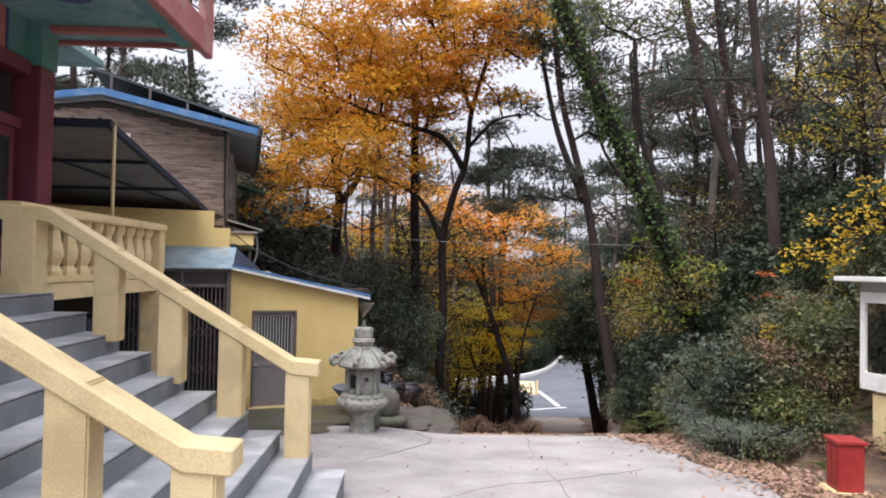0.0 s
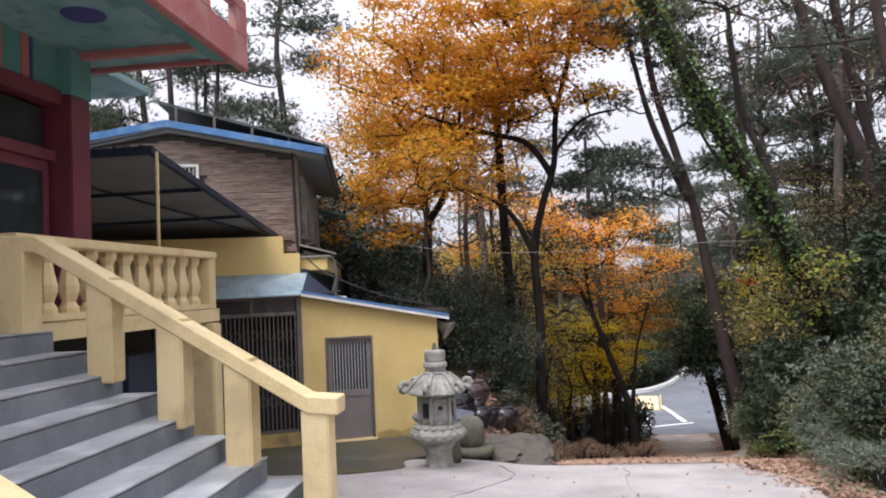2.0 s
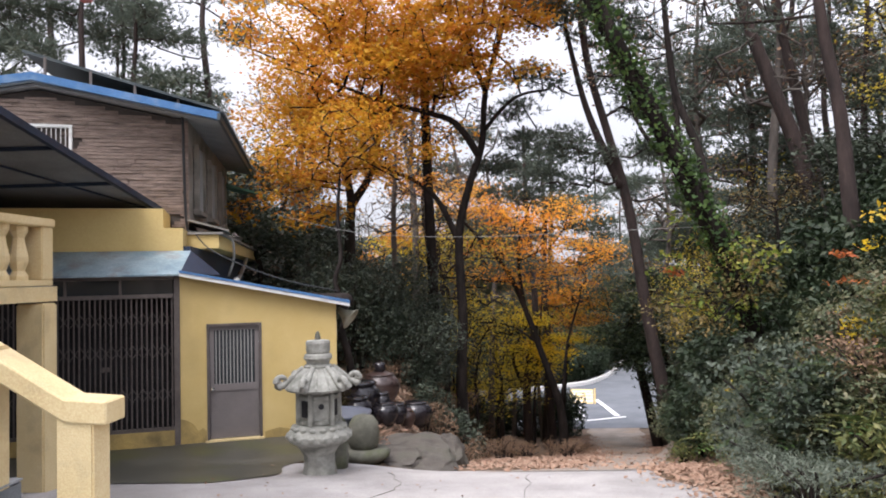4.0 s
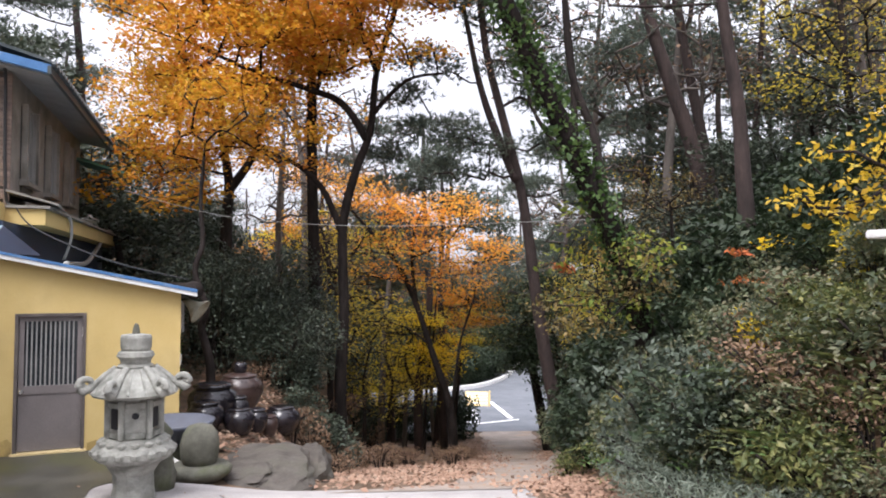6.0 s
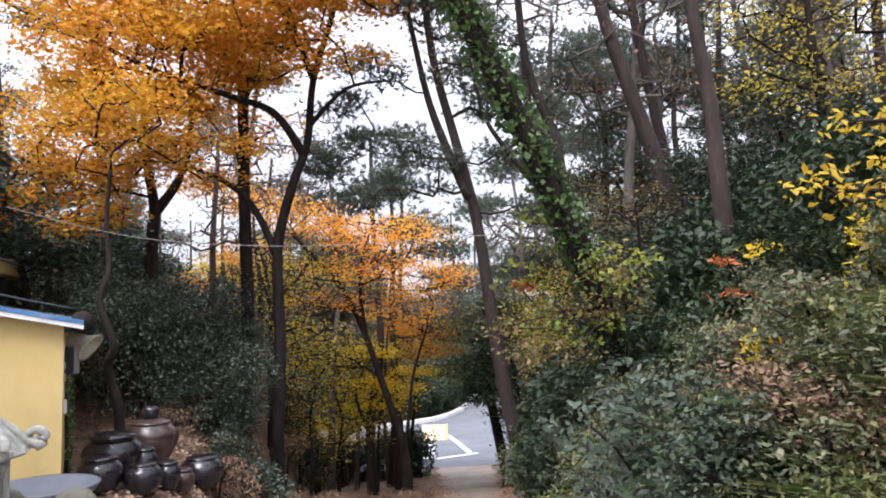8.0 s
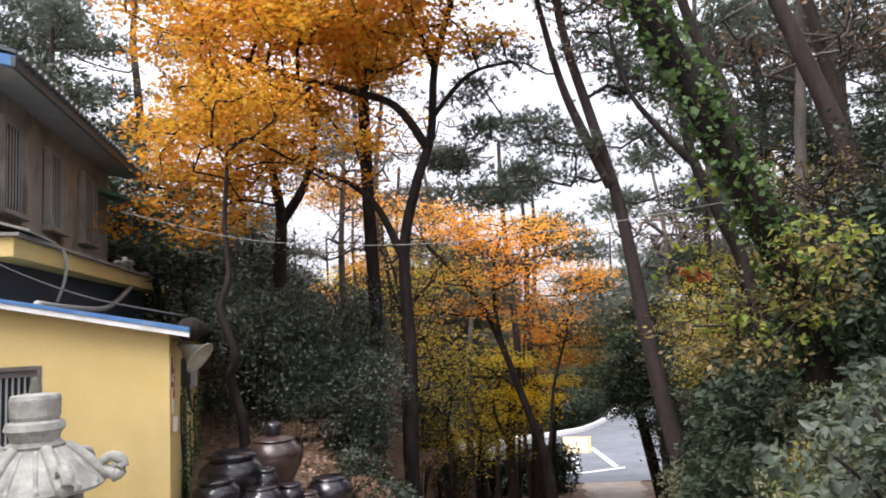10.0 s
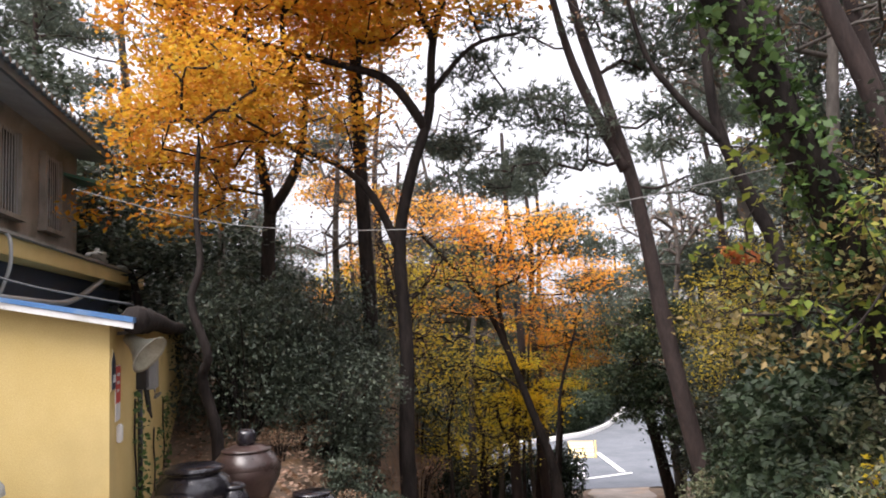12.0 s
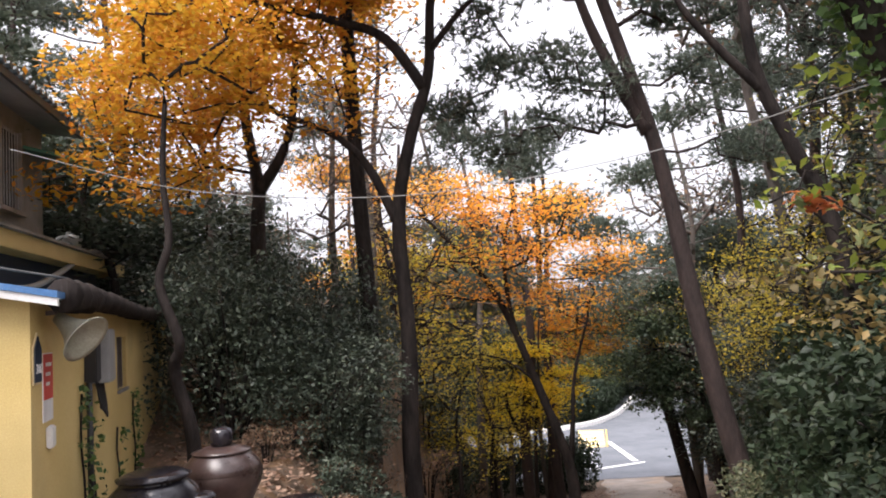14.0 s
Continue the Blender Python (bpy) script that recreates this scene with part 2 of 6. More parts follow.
L_BANK = leaf_mat("bank_leaves", ((0.015, 0.02, 0.012), (0.06, 0.08, 0.04), (0.12, 0.14, 0.075), (0.20, 0.185, 0.11), (0.36, 0.32, 0.18)), 0.42, 0.3)
L_LIGHT = leaf_mat("fresh_leaves", ((0.04, 0.06, 0.024), (0.10, 0.125, 0.045), (0.19, 0.195, 0.065), (0.34, 0.30, 0.12)), 0.5, 0.35)
L_BROWN = leaf_mat("withered_leaves", ((0.10, 0.07, 0.05), (0.19, 0.125, 0.085), (0.29, 0.18, 0.11), (0.18, 0.165, 0.10)), 0.7, 0.25)
L_IVY = leaf_mat("ivy_leaves", ((0.03, 0.06, 0.022), (0.055, 0.105, 0.032), (0.095, 0.16, 0.045), (0.18, 0.25, 0.06)), 0.45, 0.3)
# needle green paled so that the colour carries distant haze
L_PINE = leaf_mat("hazed_pine_needles", ((0.05, 0.075, 0.058), (0.085, 0.11, 0.085), (0.12, 0.145, 0.11), (0.17, 0.175, 0.135)), 0.6, 0.3)
L_GREY = leaf_mat("grey_green_sprigs", ((0.06, 0.08, 0.06), (0.12, 0.145, 0.11), (0.22, 0.245, 0.19)), 0.6, 0.25)
L_FALLEN = leaf_mat("fallen_leaves", ((0.17, 0.10, 0.07), (0.27, 0.165, 0.115), (0.36, 0.235, 0.165), (0.33, 0.26, 0.20)), 0.75, 0.1)
L_LIME = leaf_mat("lime_leaves", ((0.11, 0.17, 0.03), (0.21, 0.27, 0.045), (0.33, 0.35, 0.065), (0.44, 0.38, 0.09)), 0.5, 0.5)
L_OLIVE = leaf_mat("olive_yellow_leaves", ((0.22, 0.22, 0.05), (0.42, 0.36, 0.06), (0.64, 0.49, 0.07), (0.76, 0.54, 0.07)), 0.6, 0.6)
L_TAWNY = leaf_mat("tawny_leaves", ((0.07, 0.06, 0.03), (0.17, 0.13, 0.05), (0.29, 0.21, 0.075), (0.22, 0.13, 0.07)), 0.6, 0.35)
# deep green, darkened further to paint the shade under the bank trees
L_FIR = leaf_mat("deep_green_shaded_leaves", ((0.008, 0.016, 0.008), (0.021, 0.036, 0.018), (0.042, 0.062, 0.031), (0.085, 0.10, 0.055)), 0.5, 0.25)
L_GOLD = leaf_mat("golden_leaves", ((0.38, 0.22, 0.03), (0.56, 0.36, 0.03), (0.64, 0.45, 0.04), (0.46, 0.40, 0.07)), 0.6, 0.5)
L_RED = leaf_mat("red_leaves", ((0.42, 0.09, 0.03), (0.48, 0.15, 0.05), (0.46, 0.21, 0.06)), 0.6, 0.4)


# ---- building helpers ----
def mesh_of(name, verts, faces, material, smooth=False):
    me = bpy.data.meshes.new(name)
    me.from_pydata(verts, [], faces)
    me.materials.append(material)
    if smooth:
        me.polygons.foreach_set("use_smooth", [True] * len(me.polygons))
    me.update()
    return me


def part(name, bm, material, parent=None, label="", smooth=False):
    me = bpy.data.meshes.new(name)
    bm.to_mesh(me)
    bm.free()
    me.materials.append(material)
    if smooth:
        me.polygons.foreach_set("use_smooth", [True] * len(me.polygons))
    ob = new(name, me)
    if parent:
        ob.parent = parent
    if label:
        ob["label"] = label
    return ob


def thing(name, m, label, category, group="", kind=""):
    ob = new(name)
    ob.matrix_world = m
    return tagged(ob, label, category, group, kind)


def box(x0, x1, y0, y1, z0, z1, bevel=0.0, bm=None):
    own = bm is None
    bm = bmesh.new() if own else bm
    r = bmesh.ops.create_cube(bm, size=1)
    bmesh.ops.transform(bm, matrix=Matrix.LocRotScale(((x0 + x1) / 2, (y0 + y1) / 2, (z0 + z1) / 2), None, (abs(x1 - x0), abs(y1 - y0), abs(z1 - z0))), verts=r["verts"])
    if bevel:
        es = {e for v in r["verts"] for e in v.link_edges}
        bmesh.ops.bevel(bm, geom=list(es), offset=bevel, segments=2, affect="EDGES")
    return bm


def prism(outline, axis, a, b):
    """A plate with the given outline of 2D points; axis: the direction in which it is thick, from a to b."""
    bm = bmesh.new()
    def put(p, k):
        return {"x": (k, p[0], p[1]), "y": (p[0], k, p[1]), "z": (p[0], p[1], k)}[axis]
    va = [bm.verts.new(put(p, a)) for p in outline]
    vb = [bm.verts.new(put(p, b)) for p in outline]
    bm.faces.new(va)
    bm.faces.new(vb[::-1])
    for i in range(len(outline)):
        j = (i + 1) % len(outline)
        bm.faces.new((va[j], va[i], vb[i], vb[j]))
    bmesh.ops.recalc_face_normals(bm, faces=bm.faces)
    return bm


def lathe(rings, seg=24, wobble=0.0, squash=1.0, seed=1):
    """A turned body from (radius, height) rings."""
    rng = random.Random(seed)
    bm = bmesh.new()
    rows = []
    for r, z in rings:
        rows.append([bm.verts.new((r * math.cos(2 * math.pi * i / seg) * (1 + rng.uniform(-wobble, wobble)), squash * r * math.sin(2 * math.pi * i / seg) * (1 + rng.uniform(-wobble, wobble)), z)) for i in range(seg)])
    for p, q in zip(rows, rows[1:]):
        for i in range(seg):
            bm.faces.new((p[i], p[(i + 1) % seg], q[(i + 1) % seg], q[i]))
    bm.faces.new(rows[0][::-1])
    bm.faces.new(rows[-1])
    return bm


def tube_into(verts, faces, pts, radii, seg=7):
    base = len(verts)
    n = len(pts)
    for i, (p, r) in enumerate(zip(pts, radii)):
        d = (Vector(pts[min(i + 1, n - 1)]) - Vector(pts[max(i - 1, 0)]))
        d = d.normalized() if d.length > 1e-6 else Vector((0, 0, 1))
        a = d.cross(Vector((0.31, 0.87, 0.05)) if abs(d.z) > 0.9 else Vector((0, 0, 1))).normalized()
        b = d.cross(a)
        for k in range(seg):
            t = 2 * math.pi * k / seg
            verts.append(tuple(Vector(p) + (a * math.cos(t) + b * math.sin(t)) * r))
    for i in range(n - 1):
        for k in range(seg):
            j = (k + 1) % seg
            faces.append((base + i * seg + k, base + i * seg + j, base + (i + 1) * seg + j, base + (i + 1) * seg + k))
    faces.append(tuple(base + k for k in range(seg))[::-1])
    faces.append(tuple(base + (n - 1) * seg + k for k in range(seg)))


def tube(name, pts, r, material, parent=None, seg=7, label=""):
    v, f = [], []
    tube_into(v, f, pts, [r] * len(pts) if not isinstance(r, (list, tuple)) else r, seg)
    ob = new(name, mesh_of(name, v, f, material, True))
    if parent:
        ob.parent = parent
    if label:
        ob["label"] = label
    return ob


def spline(pts, n=6):
    """A smooth line through the points."""
    out = []
    P = [Vector(p) for p in pts]
    for i in range(len(P) - 1):
        p0, p1, p2, p3 = P[max(i - 1, 0)], P[i], P[i + 1], P[min(i + 2, len(P) - 1)]
        for k in range(n):
            t = k / n
            out.append(0.5 * (2 * p1 + (p2 - p0) * t + (2 * p0 - 5 * p1 + 4 * p2 - p3) * t * t + (3 * p1 - 3 * p2 + p3 - p0) * t ** 3))
    return out + [P[-1]]


def text_part(name, words, size, m, material, parent, depth=0.003):
    cu = bpy.data.curves.new(name, "FONT")
    cu.body, cu.size, cu.extrude, cu.align_x, cu.align_y = words, size, depth, "CENTER", "CENTER"
    cu.materials.append(material)
    ob = new(name, cu)
    ob.parent = parent
    ob.matrix_local = m
    return ob


# ---- plants ----
def leaf_mesh(name, centres, size, rng, material, slim=0.5, flat=0.0, fold=True, normals=None):
    """One mesh of many small leaves at the given centres. flat: 0 any turn, 1 lying level."""
    c = np.asarray(centres, float)
    n = len(c)
    d = rng.normal(size=(n, 3))
    d[:, 2] *= 1 - flat * 0.9
    d[:, 2] -= 0.25
    d /= np.linalg.norm(d, axis=1)[:, None]
    u = rng.normal(size=(n, 3))
    if normals is not None:
        u = np.asarray(normals) + 0.45 * u
    else:
        u[:, 2] = np.abs(u[:, 2]) + flat * 2.5
    s = np.cross(d, u)
    s /= np.linalg.norm(s, axis=1)[:, None] + 1e-9
    up = np.cross(s, d)
    L = size * rng.uniform(0.6, 1.35, size=(n, 1))
    W = L * slim * rng.uniform(0.8, 1.2, size=(n, 1))
    a, b = c - d * L / 2, c + d * L / 2
    mid = c + d * L * -0.06
    if fold:
        v = np.stack([a, mid + s * W / 2 + up * L * 0.10, b, mid - s * W / 2 + up * L * 0.10, mid], 1).reshape(-1, 3)
        idx = (np.arange(n) * 5)[:, None]
        tri = np.concatenate([idx + np.array([[0, 1, 4]]), idx + np.array([[4, 1, 2]]), idx + np.array([[0, 4, 3]]), idx + np.array([[4, 2, 3]])], 1).reshape(-1, 3)
    else:
        v = np.stack([a, mid + s * W / 2, b, mid - s * W / 2], 1).reshape(-1, 3)
        idx = (np.arange(n) * 4)[:, None]
        tri = np.concatenate([idx + np.array([[0, 1, 2]]), idx + np.array([[0, 2, 3]])], 1).reshape(-1, 3)
    me = bpy.data.meshes.new(name)
    me.vertices.add(len(v))
    me.vertices.foreach_set("co", v.astype(np.float32).ravel())
    me.loops.add(tri.size)
    me.loops.foreach_set("vertex_index", tri.astype(np.int32).ravel())
    me.polygons.add(len(tri))
    me.polygons.foreach_set("loop_start", np.arange(0, tri.size, 3, dtype=np.int32))
    me.update(calc_edges=True)
    me.materials.append(material)
    return me


def needle_mesh(name, centres, outward, length, rng, material, per=7, width=0.02):
    """Tufts of needles: thin blades spread about an outward direction."""
    c = np.repeat(np.asarray(centres, float), per, 0)
    o = np.repeat(np.asarray(outward, float), per, 0)
    n = len(c)
    d = o + rng.normal(size=(n, 3)) * 0.75
    d /= np.linalg.norm(d, axis=1)[:, None] + 1e-9
    s = np.cross(d, rng.normal(size=(n, 3)))
    s /= np.linalg.norm(s, axis=1)[:, None] + 1e-9
    L = length * rng.uniform(0.6, 1.2, size=(n, 1))
    v = np.stack([c - s * width, c + s * width, c + d * L], 1).reshape(-1, 3)
    me = bpy.data.meshes.new(name)
    me.vertices.add(len(v))
    me.vertices.foreach_set("co", v.astype(np.float32).ravel())
    me.loops.add(n * 3)
    me.loops.foreach_set("vertex_index", np.arange(n * 3, dtype=np.int32))
    me.polygons.add(n)
    me.polygons.foreach_set("loop_start", np.arange(0, n * 3, 3, dtype=np.int32))
    me.update(calc_edges=True)
    me.materials.append(material)
    return me


def grow(trunks, targets, rng, tip=0.012, power=0.42, sag=0.12, step=0.55):
    """Branches that reach from the trunks to all the targets, thicker where more of them meet. trunks: (points, base radius, top radius).
    Returns vertices, faces and, for every target, the direction in which its twig ends."""
    pos, parent, fixed = [], [], []
    for pts, r0, r1 in trunks:
        line = spline(pts, 5)
        near = -1
        if pos:
            q = np.linalg.norm(np.array(pos) - np.array(line[0]), axis=1)
            near = int(q.argmin()) if q.min() < 0.6 else -1
        for i, p in enumerate(line):
            pos.append(tuple(p))
            parent.append(near if i == 0 else len(pos) - 2)
            fixed.append(r0 + (r1 - r0) * (i / (len(line) - 1)) ** 0.8)
    base_n = len(pos)
    targets = np.asarray(targets, float)
    order = np.argsort([np.linalg.norm(np.array(pos[:base_n]) - t, axis=1).min() for t in targets])
    ends = [None] * len(targets)
    arr = np.zeros((base_n + 9 * len(targets), 3))
    arr[:base_n] = pos
    cnt = base_n
    weight = [0] * len(arr)
    par = parent + [0] * (len(arr) - base_n)
    for ti in order:
        t = targets[ti]
        dlt = arr[:cnt] - t
        dist = np.linalg.norm(dlt, axis=1) + 0.55 * np.maximum(dlt[:, 2], 0)
        near = int(dist.argmin())
        a = arr[near].copy()
        d = t - a
        k = max(1, min(8, int(np.linalg.norm(d) / step)))
        bend = rng.normal(size=3) * 0.16 * np.linalg.norm(d) + np.array([0, 0, sag * np.linalg.norm(d)])
        prev = near
        for i in range(1, k + 1):
            f = i / k
            arr[cnt] = a + d * f + bend * math.sin(math.pi * f) * 0.8 + (rng.normal(size=3) * 0.05 if i < k else 0)
            par[cnt] = prev
            prev = cnt
            cnt += 1
        e = arr[prev] - arr[par[prev]]
        ends[ti] = e / (np.linalg.norm(e) + 1e-9)
        q = prev
        while q >= 0:
            weight[q] += 1
            q = par[q]
    rad = [max(tip * max(1, weight[i]) ** power, 0.006) for i in range(cnt)]
    for i in range(base_n):
        rad[i] = fixed[i]
    for i in range(base_n, cnt):
        rad[i] = min(rad[i], rad[par[i]] * 0.92)
    v, f = [], []
    start = 0
    for pts, r0, r1 in trunks:
        m = (len(pts) - 1) * 5 + 1
        tube_into(v, f, [tuple(arr[i]) for i in range(start, start + m)], rad[start:start + m], 10)
        start += m
    kids = {}
    for i in range(base_n, cnt):
        kids.setdefault(par[i], []).append(i)
    used = set()
    for i in range(base_n, cnt):
        if i in used:
            continue
        line = [par[i], i]
        used.add(i)
        while kids.get(line[-1]):
            free = [k for k in kids[line[-1]] if k not in used]
            if not free:
                break
            k = max(free, key=lambda q: weight[q])
            used.add(k)
            line.append(k)
        tube_into(v, f, [tuple(arr[k]) for k in line], [min(rad[line[0]], rad[i])] + [rad[k] for k in line[1:]], 5)
    return v, f, np.array(ends)


def blob_points(rng, blobs, n, shell=0.35):
    """Points in a union of ellipsoids (centre, radii), more of them towards the skin."""
    vol = np.array([b[1][0] * b[1][1] * b[1][2] for b in blobs]) ** 0.8
    pick = rng.choice(len(blobs), size=n, p=vol / vol.sum())
    d = rng.normal(size=(n, 3))
    d /= np.linalg.norm(d, axis=1)[:, None]
    r = rng.uniform(shell, 1, size=(n, 1)) ** 0.5
    return np.array([blobs[k][0] for k in pick]) + d * r * np.array([blobs[k][1] for k in pick])


def broadleaf(name, at, trunks, blobs, n_targets, per, size, leaves, bark, label, seed, spread=0.45, flat=0.6, category="tree", group="", tip=0.012, fold=False, sag=0.12):
    """A leafy tree: trunk and limbs, then leaves in loose, level sprays round every twig."""
    rng = np.random.default_rng(seed)
    tree = thing(name, pose(*at), label, category, group)
    T = blob_points(rng, blobs, n_targets)
    v, f, ends = grow(trunks, T, rng, tip=tip, sag=sag)
    new("trunk", mesh_of("trunk", v, f, bark, True)).parent = tree
    c = np.repeat(T, per, 0)
    off = rng.normal(size=c.shape) * spread
    off[:, 2] *= 0.38
    new("crown", leaf_mesh("crown", c + off, size, rng, leaves, 0.6, flat, fold)).parent = tree
    return tree


def pine(name, at, trunks, blobs, n_targets, tufts, label, seed, bark, length=0.22, spread=0.4, group="", width=0.02, per=7):
    rng = np.random.default_rng(seed)
    tree = thing(name, pose(*at), label, "pine", group)
    T = blob_points(rng, blobs, n_targets)
    v, f, ends = grow(trunks, T, rng, tip=0.014, sag=-0.05)
    new("trunk", mesh_of("trunk", v, f, bark, True)).parent = tree
    c = np.repeat(T, tufts, 0)
    off = rng.normal(size=c.shape) * spread
    off[:, 2] *= 0.35
    o = off / (np.linalg.norm(off, axis=1)[:, None] + 1e-6)
    o[:, 2] += 0.5
    new("crown", needle_mesh("crown", c + off, o, length, rng, L_PINE, per, width)).parent = tree
    return tree


def shrub(name, radius, height, n, size, leaves, label, seed, flat=0.35, slim=0.5, stems=9, category="shrub", fold=True):
    """A bush about its foot: bent stems and a lumpy, gappy coat of leaves."""
    rng = np.random.default_rng(seed)
    ob = thing(name, pose(0, 0, -50), label, category)
    v, f = [], []
    tips = []
    for i in range(stems):
        a = rng.uniform(0, 6.28)
        r = radius * rng.uniform(0.3, 0.9)
        top = (r * math.cos(a), r * math.sin(a), height * rng.uniform(0.55, 1.0))
        tips.append(top)
        tube_into(v, f, spline([(0.1 * math.cos(a), 0.1 * math.sin(a), -0.15), (top[0] * 0.45, top[1] * 0.45, top[2] * 0.6), top], 3), [0.018 - 0.0012 * k for k in range(7)], 4)
    stems_ob = tagged(new("branchwork", mesh_of("branchwork", v, f, BARK, True)), kind="stuff")
    stems_ob.parent = ob
    blobs = [(t, (radius * rng.uniform(0.3, 0.55), radius * rng.uniform(0.3, 0.55), height * rng.uniform(0.16, 0.3))) for t in tips]
    blobs += [((0, 0, height * 0.35), (radius * 0.95, radius * 0.95, height * 0.4))]
    c = blob_points(rng, blobs, n, 0.5)
    c = c[c[:, 2] > 0.02]
    new("foliage", leaf_mesh("foliage", c, size, rng, leaves, slim, flat, fold)).parent = ob
    return ob


# ---- lie of the land ----
def sstep(a, b, v):
    k = min(1.0, max(0.0, (v - a) / (b - a)))
    return k * k * (3 - 2 * k)
PROFILE = ((-400, 6.0), (-30, 1.2), (-4, 0.2), (0, -0.1), (4, -0.5), (8, -0.92), (10.7, -1.22), (13.4, -1.54), (18, -2.62), (24, -4.0), (34, -6.3), (44, -8.4), (52, -9.6), (60, -10.4), (66, -10.8), (90, -11.2), (160, -9), (400, -6))
def profile(y):
    for (a, za), (b, zb) in zip(PROFILE, PROFILE[1:]):
        if y <= b:
            return za + (zb - za) * (y - a) / (b - a)
    return PROFILE[-1][1]
def bank_foot(y):
    # x where the right-hand bank starts to rise
    if y < 9: return 6.8
    if y < 11.5: return 6.8 - (y - 9) * 0.72
    if y < 14: return 5.0 + (y - 11.5) * 0.2
    if y < 24: return 5.5 + (y - 14) * 0.11
    if y < 52: return 6.6 + (y - 24) * 0.33
    return 15.9 + (y - 52) * 2.5
def gz(x, y):
    z = profile(y)
    # level yard by the house, with a drop towards the path
    left = sstep(1.2, -0.6, x) * sstep(9, 13, y)
    if left > 0:
        lev = -1.05 - 0.57 * sstep(9.5, 15, y) + max(0.0, y - 21.5) * 0.10
        lev -= 1.5 * sstep(30, 60, y)
        z = z + (max(lev, z) - z) * left * (1 - sstep(40, 60, y))
    if y > 17:
        z += sstep(-1, -14, x) * 3.0 * sstep(17, 26, y) * (1 - sstep(60, 90, y))
    d = x - bank_foot(y)
    if d > 0:
        z += min(d * 0.95, 4.2 + (d - 4.2 / 0.95) * 0.35 if d > 4.42 else d * 0.95)
    return z


# ---- the ground: one sheet, with the yard, the path and the car park laid on it ----
def sheet(name, xs, ys, material, lift, kind="structure", label="", category="", inside=None, rough=0.0):
    verts, faces, idx = [], [], {}
    for j, y in enumerate(ys):
        for i, x in enumerate(xs(y)):
            wob = noise.noise((x * 0.8, y * 0.8, 0.3)) * rough + noise.noise((x * 0.17, y * 0.17, 2.3)) * rough * 2
            verts.append((x, y, gz(x, y) + lift + wob))
    nx = len(xs(ys[0]))
    for j in range(len(ys) - 1):
        for i in range(nx - 1):
            faces.append((j * nx + i, j * nx + i + 1, (j + 1) * nx + i + 1, (j + 1) * nx + i))
    return tagged(new(name, mesh_of(name, verts, faces, material, True)), label, category, kind=kind)


gx = [-420, -250, -150, -90, -60, -40, -30, -24] + [-20 + 0.5 * i for i in range(121)] + [44, 50, 60, 80, 120, 200, 420]
gy = [-400, -200, -100, -50, -30, -20] + [-14 + 0.5 * i for i in range(220)] + [100, 110, 130, 160, 220, 300, 400]
sheet("ground", lambda y: gx, gy, SOIL, -0.05, label="brown soil under fallen leaves sloping into the wood", category="ground", rough=0.02)


def yard_right(y):
    return 4.3 if y < 11 else 4.3 - 0.1 * min(y - 11, 2)


def lerp_row(a, b, n=24):
    return [a + (b - a) * i / (n - 1) for i in range(n)]


sheet("pavement", lambda y: lerp_row(-9.5, yard_right(y) + 0.12 * math.sin(y * 2.3), 40), [-12 + 0.35 * i for i in range(76)], CONCRETE, 0.0, label="worn pale grey concrete yard with cracks and stains", category="pavement", rough=0.004)
PATHLINE = ((13.5, 1.6, 4.45), (15.2, 3.1, 4.7), (17, 3.5, 5.2), (20, 4.2, 6.2), (24, 4.9, 7.0), (34, 6.5, 9.0), (45, 8.1, 11.3), (57, 9.6, 13.4))


def path_edges(y):
    for (a, l0, r0), (b, l1, r1) in zip(PATHLINE, PATHLINE[1:]):
        if y <= b:
            k = (y - a) / (b - a)
            return l0 + (l1 - l0) * k, r0 + (r1 - r0) * k
    return PATHLINE[-1][1:]


sheet("path", lambda y: lerp_row(path_edges(y)[0] + 0.15 * math.sin(y * 1.7), path_edges(y)[1] + 0.15 * math.sin(y * 1.3 + 2), 12), [13.6 + 0.5 * i for i in range(88)], DIRT, 0.006, label="trodden pale dirt path running downhill through fallen leaves", category="path", rough=0.01)
sheet("car_park", lambda y: lerp_row(-30, 45, 40), [56.5 + 1.0 * i for i in range(54)], ASPHALT, 0.012, label="grey asphalt car park below the wood", category="road")
# dark strip along the foot of the house
dark_strip = sheet("dark_concrete_strip", lambda y: lerp_row(-9.0, -1.7 + 0.25 * math.sin(y * 3) + (y - 12.4) * 0.42, 24), [12.4 + 0.2 * i for i in range(22)], DARKCONC, 0.008, label="dark concrete strip with olive spots along the house wall", category="pavement")


def ground_plate(name, corners, material, label, category, lift=0.03):
    """A painted mark or a mat on the asphalt: a thin plate over four corners."""
    bm = bmesh.new()
    top = [bm.verts.new((x, y, gz(x, y) + lift)) for x, y in corners]
    low = [bm.verts.new((x, y, gz(x, y) + lift - 0.012)) for x, y in corners]
    bm.faces.new(top)
    bm.faces.new(low[::-1])
    for i in range(4):
        j = (i + 1) % 4
        bm.faces.new((top[j], top[i], low[i], low[j]))
    bmesh.ops.recalc_face_normals(bm, faces=bm.faces)
    return tagged(part(name, bm, material), label, category, kind="structure")


